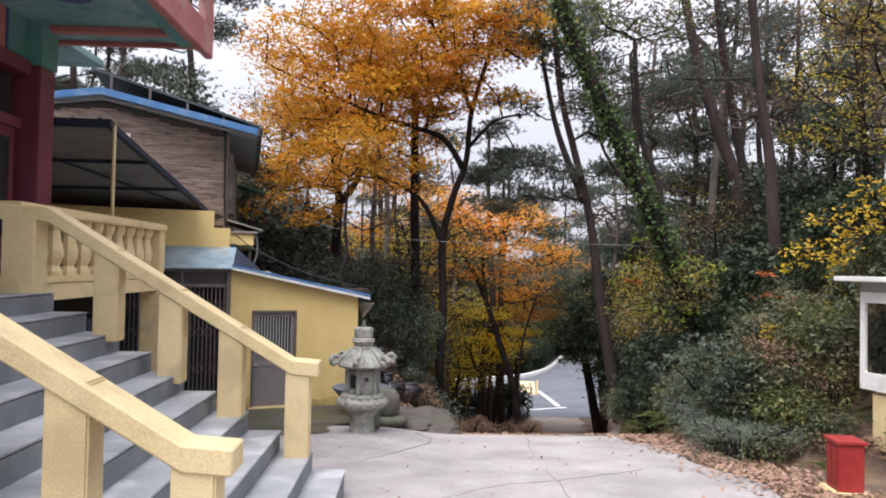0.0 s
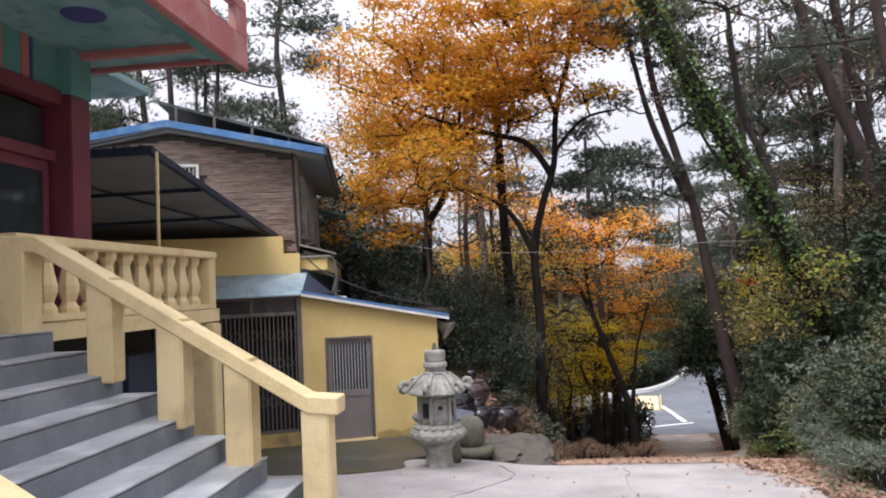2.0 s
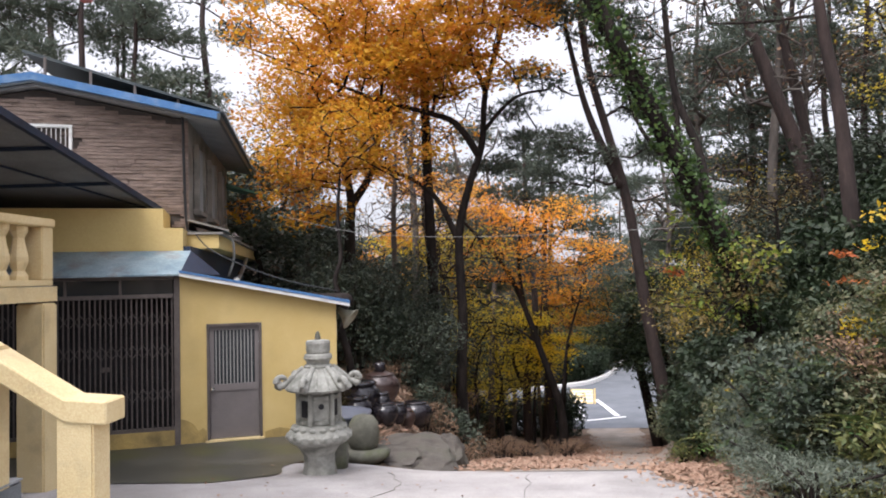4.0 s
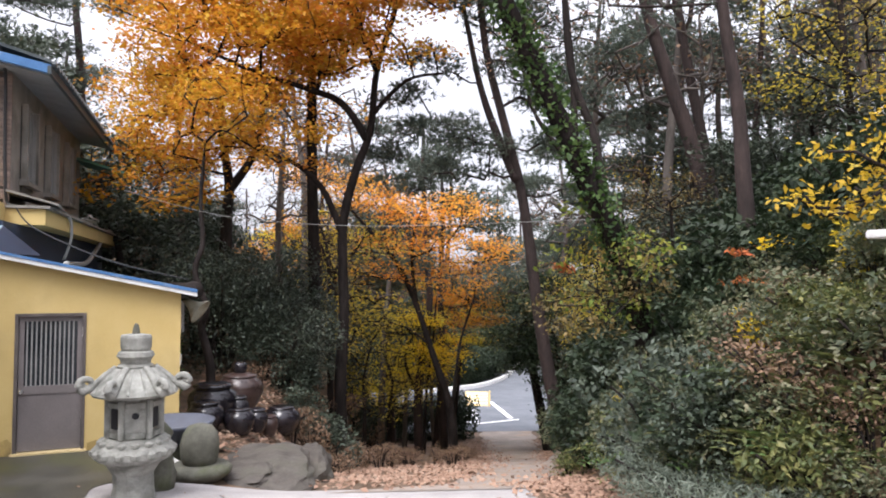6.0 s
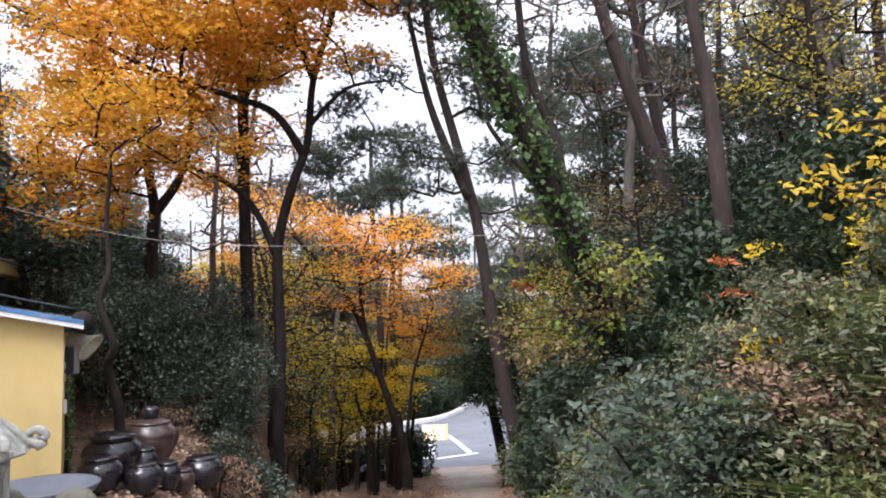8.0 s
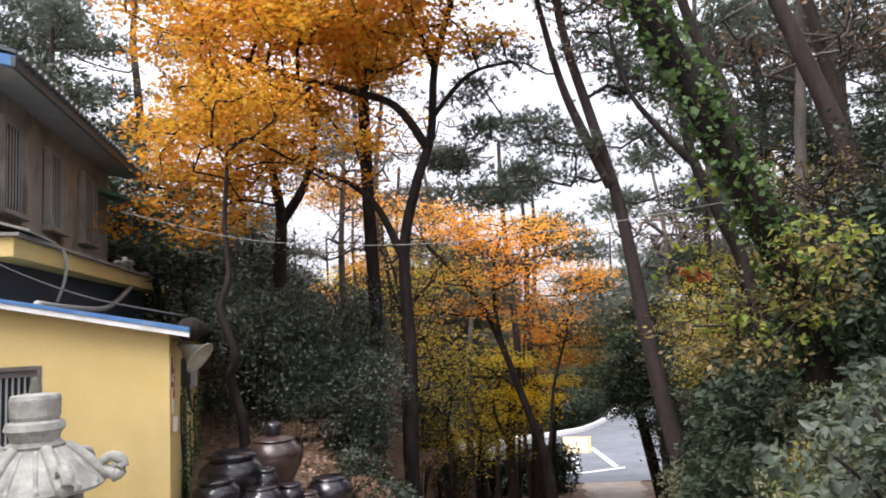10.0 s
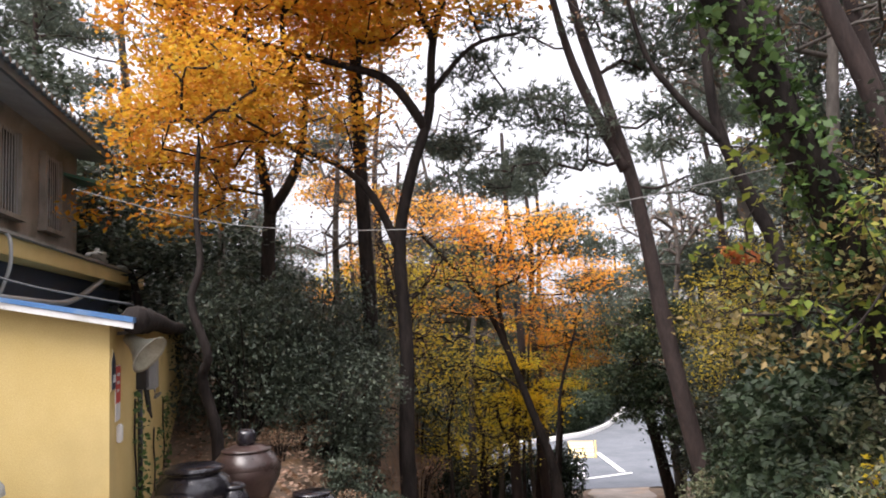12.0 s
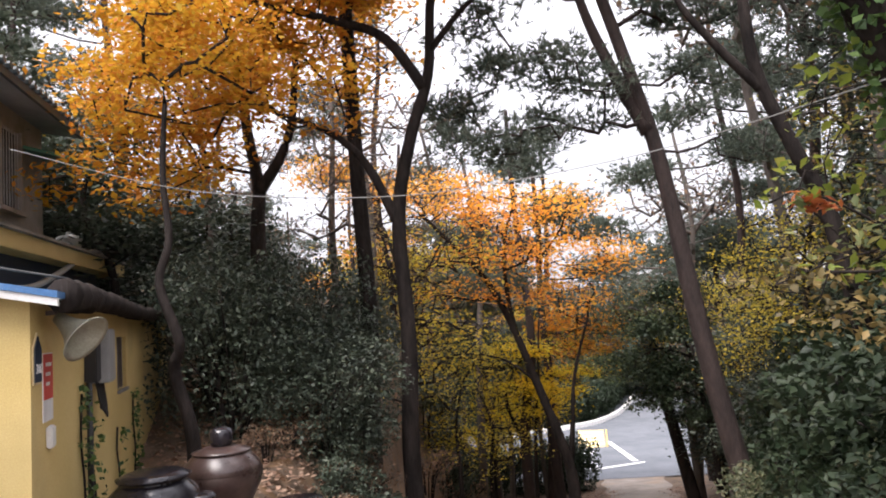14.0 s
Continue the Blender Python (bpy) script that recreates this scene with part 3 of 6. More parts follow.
# ---- temple building, stairs and terrace ----
STEPS = 10
temple = thing("temple_building", pose(0, 0, 0), "temple hall with maroon doors and teal painted eaves above terrace", "building")
part("terrace_slab", prism([(-12, 0), (-3.72, 0), (-3.72, 7.8), (-3.69, 12.25), (-12, 12.25)], "z", 1.0, 1.185), CREAM, temple, "cream painted slab edge")
part("terrace_floor", prism([(-12, 0.01), (-3.74, 0.01), (-3.74, 7.8), (-3.71, 12.23), (-12, 12.23)], "z", 1.187, 1.193), STEP, temple)
# the shade below the terrace is put into this wall's colour
part("base_wall", box(-12, -4.6, 0.1, 11.9, -1.8, 0.98), DEEPSHADE, temple, "wall below the terrace painted near-black for its shade")
part("support_pillar", box(-3.95, -3.6, 11.8, 12.1, -1.6, 0.98, 0.02), CREAM, temple)
FX = -5.18
part("hall_wall", box(-12, FX - 0.35, 0.2, 11.0, 1.02, 6.2), TEAL, temple)
# near-black sheet painting the unlit hall behind the doors
part("hall_shade_sheet", box(FX - 0.34, FX - 0.3, 0.3, 10.6, 1.1, 4.1), DEEPSHADE, temple)
part("corner_pillar", box(FX - 0.32, FX + 0.22, 10.62, 11.05, 1.03, 4.15, 0.015), MAROON, temple, "maroon square corner pillar")
part("pillar_head", box(FX - 0.34, FX + 0.24, 10.6, 11.07, 4.152, 4.78, 0.01), TEAL, temple, "teal painted pillar head")
part("lintel", box(FX - 0.2, FX + 0.1, 0.2, 10.62, 4.0, 4.2, 0.01), MAROON, temple)
part("frieze", box(FX - 0.25, FX + 0.03, 0.2, 10.6, 4.2, 4.78), TEAL, temple, "teal frieze with painted bands")
for k, (o, w, m) in enumerate(((0.0, 0.10, INDIGO), (0.14, 0.13, PINK), (0.62, 0.13, PINK), (0.78, 0.05, INDIGO), (-0.1, 0.05, CREAM))):
    part("painted_band", box(FX + 0.03, FX + 0.045, 9.3 + o, 9.3 + o + w, 4.21, 4.77), m, temple)
for y in (1.0, 2.2, 3.4, 4.6, 5.8, 7.0, 8.2, 9.4):
    d = part("door", box(FX - 0.12, FX - 0.06, y + 0.06, y + 1.14, 1.06, 3.25), MAROON, temple, "maroon framed glass door")
    part("pane", box(FX - 0.058, FX - 0.045, y + 0.2, y + 1.0, 1.75, 3.1), GLASS, d)
    part("transom_pane", box(FX - 0.1, FX - 0.08, y + 0.14, y + 1.06, 3.42, 3.95), GLASS, temple)
    part("mullion", box(FX - 0.14, FX + 0.02, y - 0.06, y + 0.06, 1.03, 4.0, 0.008), MAROON, temple)
part("transom_rail", box(FX - 0.14, FX + 0.0, 0.4, 10.62, 3.25, 3.4, 0.008), MAROON, temple)
EX = -2.87
part("eave_soffit", box(-5.6, EX - 0.12, 0.0, 11.5, 4.78, 4.95), TEALPALE, temple, "pale teal painted soffit")
for k in range(4):
    part("soffit_flower", lathe([(0.26 - 0.01, 4.765), (0.26, 4.775), (0.26, 4.779)], 12), (INDIGO, PINK)[k % 2], temple).matrix_world = pose(-4.1, 9.6 - 2.6 * k, 0)
part("eave_beam", box(-5.1, EX - 0.13, 10.8, 10.95, 4.69, 4.779, 0.01), PINK, temple, "faded pink beam under the soffit")
part("edge_beam", box(EX - 0.4, EX - 0.12, 0.0, 11.3, 4.66, 4.779, 0.01), TEAL, temple)
part("parapet", box(EX - 0.12, EX, 0.0, 11.62, 4.58, 5.05, 0.015), REDWALL, temple, "faded red parapet band")
part("parapet_end", box(-5.6, EX - 0.12, 11.5, 11.62, 4.72, 5.05, 0.015), REDWALL, temple)
part("parapet_rail", box(EX - 0.12, EX, 0.0, 11.62, 5.42, 5.6, 0.015), REDWALL, temple)
for y in (11.42, 10.2, 9.0, 7.8, 6.6, 5.4, 4.2, 3.0):
    part("parapet_post", box(EX - 0.12, EX, y - 0.2, y + 0.2, 5.04, 5.43, 0.01), REDWALL, temple)
part("upper_wall", box(-12, -5.3, 0.2, 11.0, 6.2, 8.5), TEAL, temple)
part("rear_eave", box(-9, -5.1, 11.63, 13.0, 4.76, 4.88, 0.01), TEALPALE, temple)

FLIGHT = Matrix.Translation((0.17, 0.09, 1.478)) @ Matrix.Scale(0.935, 4) @ Matrix.Translation((0.16, -0.07, -1.548))
stairs = thing("outdoor_stairs", FLIGHT, "grey cement outdoor staircase, treads paled by wear and painted light", "stairs")
for i in range(STEPS):
    edge, top = -3.905 + 0.352 * i, 1.17 - 0.2085 * i
    # risers painted darker, treads paler, for the fall of light and for wear
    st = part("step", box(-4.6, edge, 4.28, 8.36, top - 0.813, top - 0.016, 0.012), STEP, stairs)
    part("tread", box(max(-4.6, edge - 0.36), edge + 0.008, 4.275, 8.365, top - 0.0155, top, 0.006), TREAD, st, "tread paled by wear and painted light")


def handrail(y, label):
    rail = thing("stair_handrail", FLIGHT @ pose(0, y, 0), label, "handrail", "stair handrails")
    tops = ((-4.34, 2.09), (-3.83, 2.07), (-1.28, 0.52), (-1.0, 0.50))
    low = tuple((x, z - 0.155) for x, z in tops)
    bm = prism(list(tops) + list(reversed(low)), "y", -0.135, 0.135)
    bmesh.ops.bevel(bm, geom=bm.edges[:], offset=0.012, segments=1, affect="EDGES")
    part("rail", bm, CREAM, rail, "cream painted concrete rail with worn edges")
    for x, z in ((-3.22, 0.74), (-2.55, 0.31), (-1.92, -0.1), (-1.22, -0.55)):
        top = 2.07 + (x + 3.83) * (0.52 - 2.07) / (3.83 - 1.28) - 0.05 if x < -1.3 else 0.40
        part("post", box(x - 0.125, x + 0.125, -0.115, 0.115, z - 0.06, top, 0.014), CREAM, rail)
    part("post", box(-4.28, -3.94, -0.14, 0.14, 1.02, 1.99, 0.014), CREAM, rail)
    return rail


handrail(8.12, "cream painted concrete handrail on square posts, far side of stairs")
handrail(4.52, "cream painted concrete handrail on square posts, near side of stairs")

balustrade = thing("terrace_balustrade", pose(-3.82, 7.66, 0, 0, 0, 0.2), "cream painted concrete balustrade with shaped balusters on terrace edge", "balustrade")
part("top_rail", box(-0.15, 0.15, 0.15, 4.55, 1.93, 2.04, 0.015), CREAM, balustrade)
part("bottom_rail", box(-0.13, 0.13, 0.15, 4.53, 1.19, 1.27, 0.012), CREAM, balustrade)
bal = [(0.105, 1.27), (0.105, 1.32), (0.07, 1.38), (0.105, 1.48), (0.11, 1.55), (0.075, 1.7), (0.065, 1.78), (0.105, 1.86), (0.105, 1.935)]
for i in range(11):
    part("baluster", lathe(bal, 8), CREAM, balustrade).matrix_local = pose(0, 0.42 + 0.36 * i, 0, 0, 0, 22.5)
part("end_post", box(-0.13, 0.13, 4.29, 4.53, 1.27, 1.93, 0.012), CREAM, balustrade)

# storage below the terrace
locker = thing("storage_cabinet", pose(-4.35, 11.0, -1.25), "dark navy storage cabinet below the terrace with a white tag", "cabinet")
part("body", box(-0.22, 0.22, -0.55, 0.55, 0, 1.9, 0.01), NAVY, locker)
tag = part("tag", box(0.222, 0.228, -0.16, 0.16, 1.0, 1.12), WHITE, locker, "white tag")
for k in range(3):
    part("mark", box(0.228, 0.231, -0.12 + 0.09 * k, -0.06 + 0.09 * k, 1.025, 1.095), BLACKP, tag)

# ---- house: yellow annex in front, stone-clad upper storey behind ----
HOUSE = pose(-0.784, 16.585, 0, 0, 0, 18)
house = thing("house", HOUSE, "two storey house, yellow ground floor, stone clad upper storey, blue eaves", "house")
BASE = -1.8
def slope(u):
    return 1.30 + (u + 2.85) * (0.76 - 1.30) / 2.72
UR = -0.15
# front wall of the annex with its door opening
part("front_wall", prism([(-2.87, BASE), (-2.43, BASE), (-2.43, slope(-2.43)), (-2.87, slope(-2.87))], "y", 0, 0.2), YELLOW, house)
part("front_wall", prism([(-1.49, BASE), (UR, BASE), (UR, slope(UR)), (-1.49, slope(-1.49))], "y", 0, 0.2), YELLOW, house)
part("front_wall", prism([(-2.43, 0.45), (-1.49, 0.45), (-1.49, slope(-1.49)), (-2.43, slope(-2.43))], "y", 0, 0.2), YELLOW, house)
part("door_sill", box(-2.46, -1.46, -0.06, 0.2, BASE, -1.58, 0.01), CREAM, house)
part("door_frame", box(-2.43, -2.385, -0.015, 0.12, -1.58, 0.45), STEEL, house)
part("door_frame", box(-1.535, -1.49, -0.015, 0.12, -1.58, 0.45), STEEL, house)
part("door_frame", box(-2.384, -1.536, -0.014, 0.12, 0.405, 0.45), STEEL, house)
door = part("door", box(-2.38, -1.54, 0.04, 0.075, -1.57, -0.66, 0.004), DOORP, house, "grey brown steel door with barred upper half")
part("upper_rail", box(-2.38, -1.54, 0.041, 0.075, 0.33, 0.402), DOORP, door)
part("middle_rail", box(-2.38, -1.54, 0.028, 0.076, -0.74, -0.62), DOORP, door)
for u0 in (-2.38, -1.61):
    part("stile", box(u0, u0 + 0.07, 0.04, 0.076, -0.64, 0.34), DOORP, door)
for i in range(11):
    part("bar", box(-2.285 + 0.061 * i, -2.265 + 0.061 * i, 0.045, 0.065, -0.63, 0.335), GREYP, door)
part("backing", box(-2.31, -1.61, 0.075, 0.08, -0.64, 0.34), GLASS, door)
kn = part("knob", lathe([(0.012, 0), (0.012, 0.04), (0.035, 0.05), (0.04, 0.07), (0.025, 0.09)], 12), CHROME, door, "chrome knob")
kn.matrix_local = pose(-2.33, 0.03, -0.69, 90, 0, 0)
for z in (-1.25, 0.1):
    part("hinge", box(-1.545, -1.515, 0.0, 0.03, z, z + 0.14, 0.004), CHROME, door)
# side wall, as three courses round two windows
WIN = ((4.15, 4.95), (9.05, 9.81))
part("side_wall", box(UR - 0.2, UR, 0.2, 11.0, BASE, -0.28), YELLOW, house)
part("side_wall", box(UR - 0.2, UR, 0.2, 11.0, 0.42, 0.76), YELLOW, house)
for a, b in ((0.2, 4.15), (4.95, 9.05), (9.81, 11.0)):
    part("side_wall", box(UR - 0.2, UR, a, b, -0.28, 0.42), YELLOW, house)
for a, b in WIN:
    w = part("window", box(UR - 0.14, UR - 0.12, a, b, -0.28, 0.42), GLASS, house)
    for q in ((a, a + 0.05), (b - 0.05, b), ((a + b) / 2 - 0.02, (a + b) / 2 + 0.02)):
        part("window_frame", box(UR - 0.12, UR - 0.05, q[0], q[1], -0.28, 0.42), STEEL, w)
    part("window_sill", box(UR - 0.12, UR + 0.03, a - 0.03, b + 0.03, -0.32, -0.28), RENDER, w)
part("far_wall", box(-3.2, UR, 11.0, 11.2, BASE, 0.76), RENDER, house)
# floor coloured near-black as the unlit room's shade
part("inner_floor", box(-6.6, UR - 0.2, 0.2, 11.0, BASE, -1.6), DEEPSHADE, house)
# annex roof
part("annex_roof", prism([(-2.85, slope(-2.85) + 0.02), (0.06, slope(0.06) + 0.02), (0.06, slope(0.06) + 0.06), (-2.85, slope(-2.85) + 0.06)], "y", -0.1, 11.2), TIN, house, "weathered tin roof sheet")
part("roof_edge", prism([(-2.87, slope(-2.87) + 0.0), (0.08, slope(0.08) - 0.03), (0.08, slope(0.08) + 0.03), (-2.87, slope(-2.87) + 0.06)], "y", -0.16, -0.10), WHITE, house)
part("blue_edge", prism([(-2.87, slope(-2.87) + 0.062), (0.08, slope(0.08) + 0.032), (0.08, slope(0.08) + 0.085), (-2.87, slope(-2.87) + 0.10)], "y", -0.17, 0.1), BLUE, house, "blue roof edge")
gut = spline([(0.06, 0.1, 0.78), (0.1, 2.0, 0.78), (0.05, 5.0, 0.74), (0.08, 11.2, 0.75)], 14)
tube("gutter_wrap", [tuple(p) for p in gut], [(0.13 if i < 9 else 0.10) + 0.02 * math.sin(i * 1.9) for i in range(len(gut))], BARK, house, 9, "dark wrapped gutter")
# steel gate beside the annex
part("gate_post", box(-2.965, -2.87, -0.03, 0.12, BASE, 1.3, 0.006), STEEL, house)
part("gate_kerb", box(-6.6, -2.97, -0.04, 0.2, BASE, -1.36, 0.01), YSTAIN, house, "stained yellow kerb")
part("stained_foot", prism([(-2.87, BASE), (-2.44, BASE), (-2.44, -1.42), (-2.5, -1.36), (-2.58, -1.40), (-2.66, -1.28), (-2.75, -1.22), (-2.87, -1.18)], "y", -0.004, -0.0005), YSTAIN, house)
part("stained_foot", prism([(-1.45, BASE), (UR, BASE), (UR, -1.35), (-0.4, -1.45), (-0.7, -1.42), (-0.95, -1.5), (-1.2, -1.44), (-1.45, -1.5)], "y", -0.004, -0.0005), YSTAIN, house)
# added near-black sheet painting the shade behind the gate
part("gate_shade_sheet", box(-6.6, -2.97, 0.6, 0.65, -1.6, 1.3), DEEPSHADE, house)
part("gate_head", box(-6.6, -2.97, -0.03, 0.1, 0.93, 1.0, 0.004), STEEL, house)
part("band_head", box(-6.6, -2.97, -0.03, 0.1, 1.25, 1.33, 0.004), STEEL, house)
for i in range(4):
    u0 = -2.99 - 0.86 * i
    part("transom_pane", box(u0 - 0.82, u0, 0.03, 0.045, 1.0, 1.25), GLASS, house)
    part("transom_bar", box(u0 - 0.86, u0 - 0.82, -0.01, 0.07, 1.0, 1.25), STEEL, house)
gate = part("folding_gate", box(-6.6, -2.97, 0.0, 0.05, -1.36, -1.30, 0.004), STEEL, house, "brown folding lattice gate")
for i in range(44):
    u0 = -3.0 - 0.082 * i
    part("upright", box(u0 - 0.011, u0 + 0.011, -0.005 + 0.012 * (i % 2), 0.025, -1.31, 0.94), STEEL, gate)
v, f = [], []
for row in (-0.85, -0.1, 0.45):
    for i in range(22):
        u0 = -2.99 - 0.164 * i
        tube_into(v, f, [(u0, 0.034, row), (u0 - 0.164, 0.034, row + 0.22)], [0.006, 0.006], 4)
        tube_into(v, f, [(u0, 0.042, row + 0.22), (u0 - 0.164, 0.042, row)], [0.006, 0.006], 4)
lat = new("lattice", mesh_of("lattice", v, f, STEEL))
lat.parent = gate
tagged(lat, kind="stuff")
part("lock", box(-4.12, -4.0, -0.03, 0.0, -0.3, -0.22, 0.005), STEEL, gate)
# tin apron roof above the gate
apron = bmesh.new()
q = [apron.verts.new(p) for p in ((-6.7, -0.16, 1.34), (-2.86, -0.16, 1.34), (-2.72, 0.75, 1.78), (-6.7, 0.75, 1.78), (-6.7, -0.16, 1.31), (-2.86, -0.16, 1.31), (-2.72, 0.75, 1.74), (-6.7, 0.75, 1.74))]
for ids in ((0, 1, 2, 3), (7, 6, 5, 4), (0, 4, 5, 1), (1, 5, 6, 2), (2, 6, 7, 3), (3, 7, 4, 0)):
    apron.faces.new([q[k] for k in ids])
part("apron_roof", apron, TIN, house, "blue grey weathered tin apron roof")
hip = bmesh.new()
q = [hip.verts.new(p) for p in ((-2.86, -0.16, 1.335), (-2.2, 0.8, 1.32), (-2.72, 0.76, 1.775), (-2.86, -0.1, 1.30))]
hip.faces.new(q[:3])
hip.faces.new((q[0], q[2], q[3]))
hip.faces.new((q[3], q[2], q[1]))
part("apron_hip", hip, NAVY, house)
# yellow band under the upper storey and the ledge along its side
part("band_wall", box(-9.5, -3.2, 0.76, 2.2, 1.6, 2.56), YELLOW, house)
part("band_wall", box(-3.2, -2.86, 0.76, 2.2, 1.6, 2.2), YELLOW, house)
part("ledge", box(-2.86, -2.22, 1.9, 13.0, 1.86, 2.14, 0.01), YELLOW, house, "yellow painted ledge")
part("ledge_top", box(-2.88, -2.14, 1.85, 13.05, 2.145, 2.19), RENDER, house)
part("ledge_sheet", prism([(-2.85, 2.42), (-2.05, 2.2), (-2.05, 2.235), (-2.85, 2.455)], "y", 1.8, 3.4), RENDER, house, "slanting grey sheet on the ledge")
part("ledge_wall", box(-3.0, -2.6, 0.8, 12.0, 0.8, 1.86), NAVY, house, "dark navy sheeting below the ledge")
# upper storey
UZ = 5.05
part("clad_wall_core", prism([(-9.5, 2.2), (-2.9, 2.2), (-2.9, 4.5), (-5.6, 5.02), (-9.5, 4.3)], "y", 2.23, 2.5), MORTAR, house)
part("upper_side_wall", box(-3.1, -2.86, 2.24, 9.4, 2.2, 4.55), RENDER, house, "stained grey rendered side wall")
part("upper_far_wall", box(-9.5, -3.1, 9.2, 9.4, 2.2, 4.3), RENDER, house)
part("corner_strip", box(-2.93, -2.84, 2.17, 2.26, 2.2, 4.5), BRICK, house)
rng = random.Random(7)
verts, faces = [], []
z = 2.2
while z < 4.98:
    h = rng.uniform(0.045, 0.085)
    u = -9.4 + rng.uniform(0, 0.3)
    top = lambda q: 4.98 + (q + 5.6) * (-0.19) if q > -5.6 else 4.98 + (q + 5.6) * 0.18
    while u < -2.95:
        w = min(rng.uniform(0.18, 0.55), -2.93 - u)
        blocked = -5.84 < u + w / 2 < -5.0 and 3.62 < z < 4.33
        if w > 0.04 and z + h < min(top(u), top(u + w)) and not blocked and not (u < -3.2 and z < 2.56):
            y0, y1 = 2.2 - rng.uniform(0.0, 0.022), 2.235
            b = len(verts)
            verts += [(a, c, d) for d in (z + 0.004, z + h - 0.004) for a, c in ((u + 0.004, y0), (u + w - 0.004, y0), (u + w - 0.004, y1), (u + 0.004, y1))]
            faces += [(b, b + 1, b + 5, b + 4), (b + 1, b + 2, b + 6, b + 5), (b + 3, b, b + 4, b + 7), (b + 4, b + 5, b + 6, b + 7), (b + 1, b, b + 3, b + 2)]
        u += w
    z += h
clad = new("stone_cladding", mesh_of("stone_cladding", verts, faces, BRICK))
clad.parent = house
tagged(clad, "thin split stone courses in brown and grey", kind="stuff")
uw = part("upper_window", box(-5.8, -5.04, 2.28, 2.3, 3.66, 4.3), GLASS, house, "white framed window with bars")
for a, b, c, d in ((-5.84, -5.78, 3.62, 4.34), (-5.06, -5.0, 3.62, 4.34), (-5.78, -5.06, 3.62, 3.68), (-5.78, -5.06, 4.28, 4.34)):
    part("window_frame", box(a, b, 2.14, 2.28, c, d, 0.004), WHITE, uw)
for i in range(8):
    part("window_bar", box(-5.72 + 0.085 * i, -5.705 + 0.085 * i, 2.15, 2.165, 3.68, 4.28), WHITE, uw)
for a, b in ((2.95, 3.95), (5.0, 6.0), (7.1, 8.1)):
    sw = part("side_window", box(-2.858, -2.84, a, b, 2.75, 4.1), GLASS, house, "side window behind thin upright bars")
    for q in (a, b - 0.08):
        part("window_frame", box(-2.86, -2.74, q, q + 0.08, 2.7, 4.15, 0.004), RENDER, sw)
    part("window_frame", box(-2.86, -2.70, a - 0.05, b + 0.05, 2.64, 2.72, 0.004), RENDER, sw)
    for i in range(7):
        part("window_bar", box(-2.79, -2.775, a + 0.12 + 0.12 * i, a + 0.135 + 0.12 * i, 2.72, 4.12), GREYP, sw)
def gable(off, d):
    return [(-9.6, 4.28 + off), (-5.6, 5.06 + off), (-2.2, 4.42 + off), (-2.2, 4.42 + off + d), (-5.6, 5.06 + off + d), (-9.6, 4.28 + off + d)]
part("roof", prism(gable(0.06, 0.08), "y", 1.75, 9.6), DARKROOF, house, "dark roof sheet")
part("roof_soffit", prism(gable(0.0, 0.055), "y", 1.8, 9.55), SOFFIT, house)
part("fascia", prism(gable(0.02, 0.15), "y", 1.66, 1.745), BLUE, house, "blue painted fascia board")
part("side_fascia", box(-2.2, -2.14, 1.66, 9.6, 4.42, 4.56), DARKROOF, house)
for i in range(32):
    part("roof_tile_end", lathe([(0.07, -0.12), (0.07, 0.12)], 8), DARKROOF, house).matrix_local = pose(-2.2, 1.8 + 0.25 * i, 4.6, 0, 84, 0)
part("raised_panel", prism([(-5.8, 5.68), (-2.15, 4.62), (-2.15, 4.67), (-5.8, 5.74)], "y", 1.7, 5.5), DARKROOF, house, "dark tilted panel on the roof")
for u0 in (-5.4, -4.6, -3.8, -3.0):
    part("panel_prop", box(u0 - 0.025, u0 + 0.025, 1.8, 1.85, 5.15 - (u0 + 5.6) * 0.188, 5.66 - (u0 + 5.75) * 0.285), STEEL, house)
tube("conduit", [tuple(p) for p in spline([(-2.95, 2.12, 4.6), (-2.93, 2.1, 4.3), (-2.92, 2.12, 3.4), (-2.9, 2.11, 2.7), (-2.86, 2.1, 2.25), (-2.7, 2.0, 2.2)], 5)], 0.03, BLACKP, house, 6, "black conduit")
tube("cable", [tuple(p) for p in spline([(-2.7, 1.9, 2.15), (-2.3, 1.0, 1.75), (-1.2, 0.7, 1.25), (0.0, 0.6, 0.95)], 6)], 0.012, BLACKP, house, 5)
tube("hose", [tuple(p) for p in spline([(-1.9, 1.6, 1.2), (-1.95, 4.0, 1.22), (-1.85, 6.8, 1.3), (-1.7, 8.6, 1.7), (-1.55, 10.0, 2.16), (-1.45, 11.0, 2.24), (-1.38, 11.8, 1.98), (-1.4, 12.2, 1.6)], 7)], 0.055, GREYP, house, 8, "grey hose arching over the end of the ledge")
tube("eave_pipe", [tuple(p) for p in spline([(-2.15, 3.6, 2.2), (-2.0, 3.7, 2.1), (-1.98, 3.7, 1.7), (-2.1, 3.7, 1.3)], 4)], 0.03, GREYP, house, 6)
aw = prism([(-2.84, 3.95), (-1.68, 3.62), (-1.68, 3.65), (-2.84, 3.98)], "y", 8.3, 9.5)
awn = part("awning", aw, GREENTIN, house, "green corrugated awning")
for i in range(9):
    part("awning_rib", prism([(-2.84, 3.98), (-1.66, 3.65), (-1.66, 3.68), (-2.84, 4.01)], "y", 8.32 + 0.13 * i, 8.36 + 0.13 * i), GREENTIN, awn)
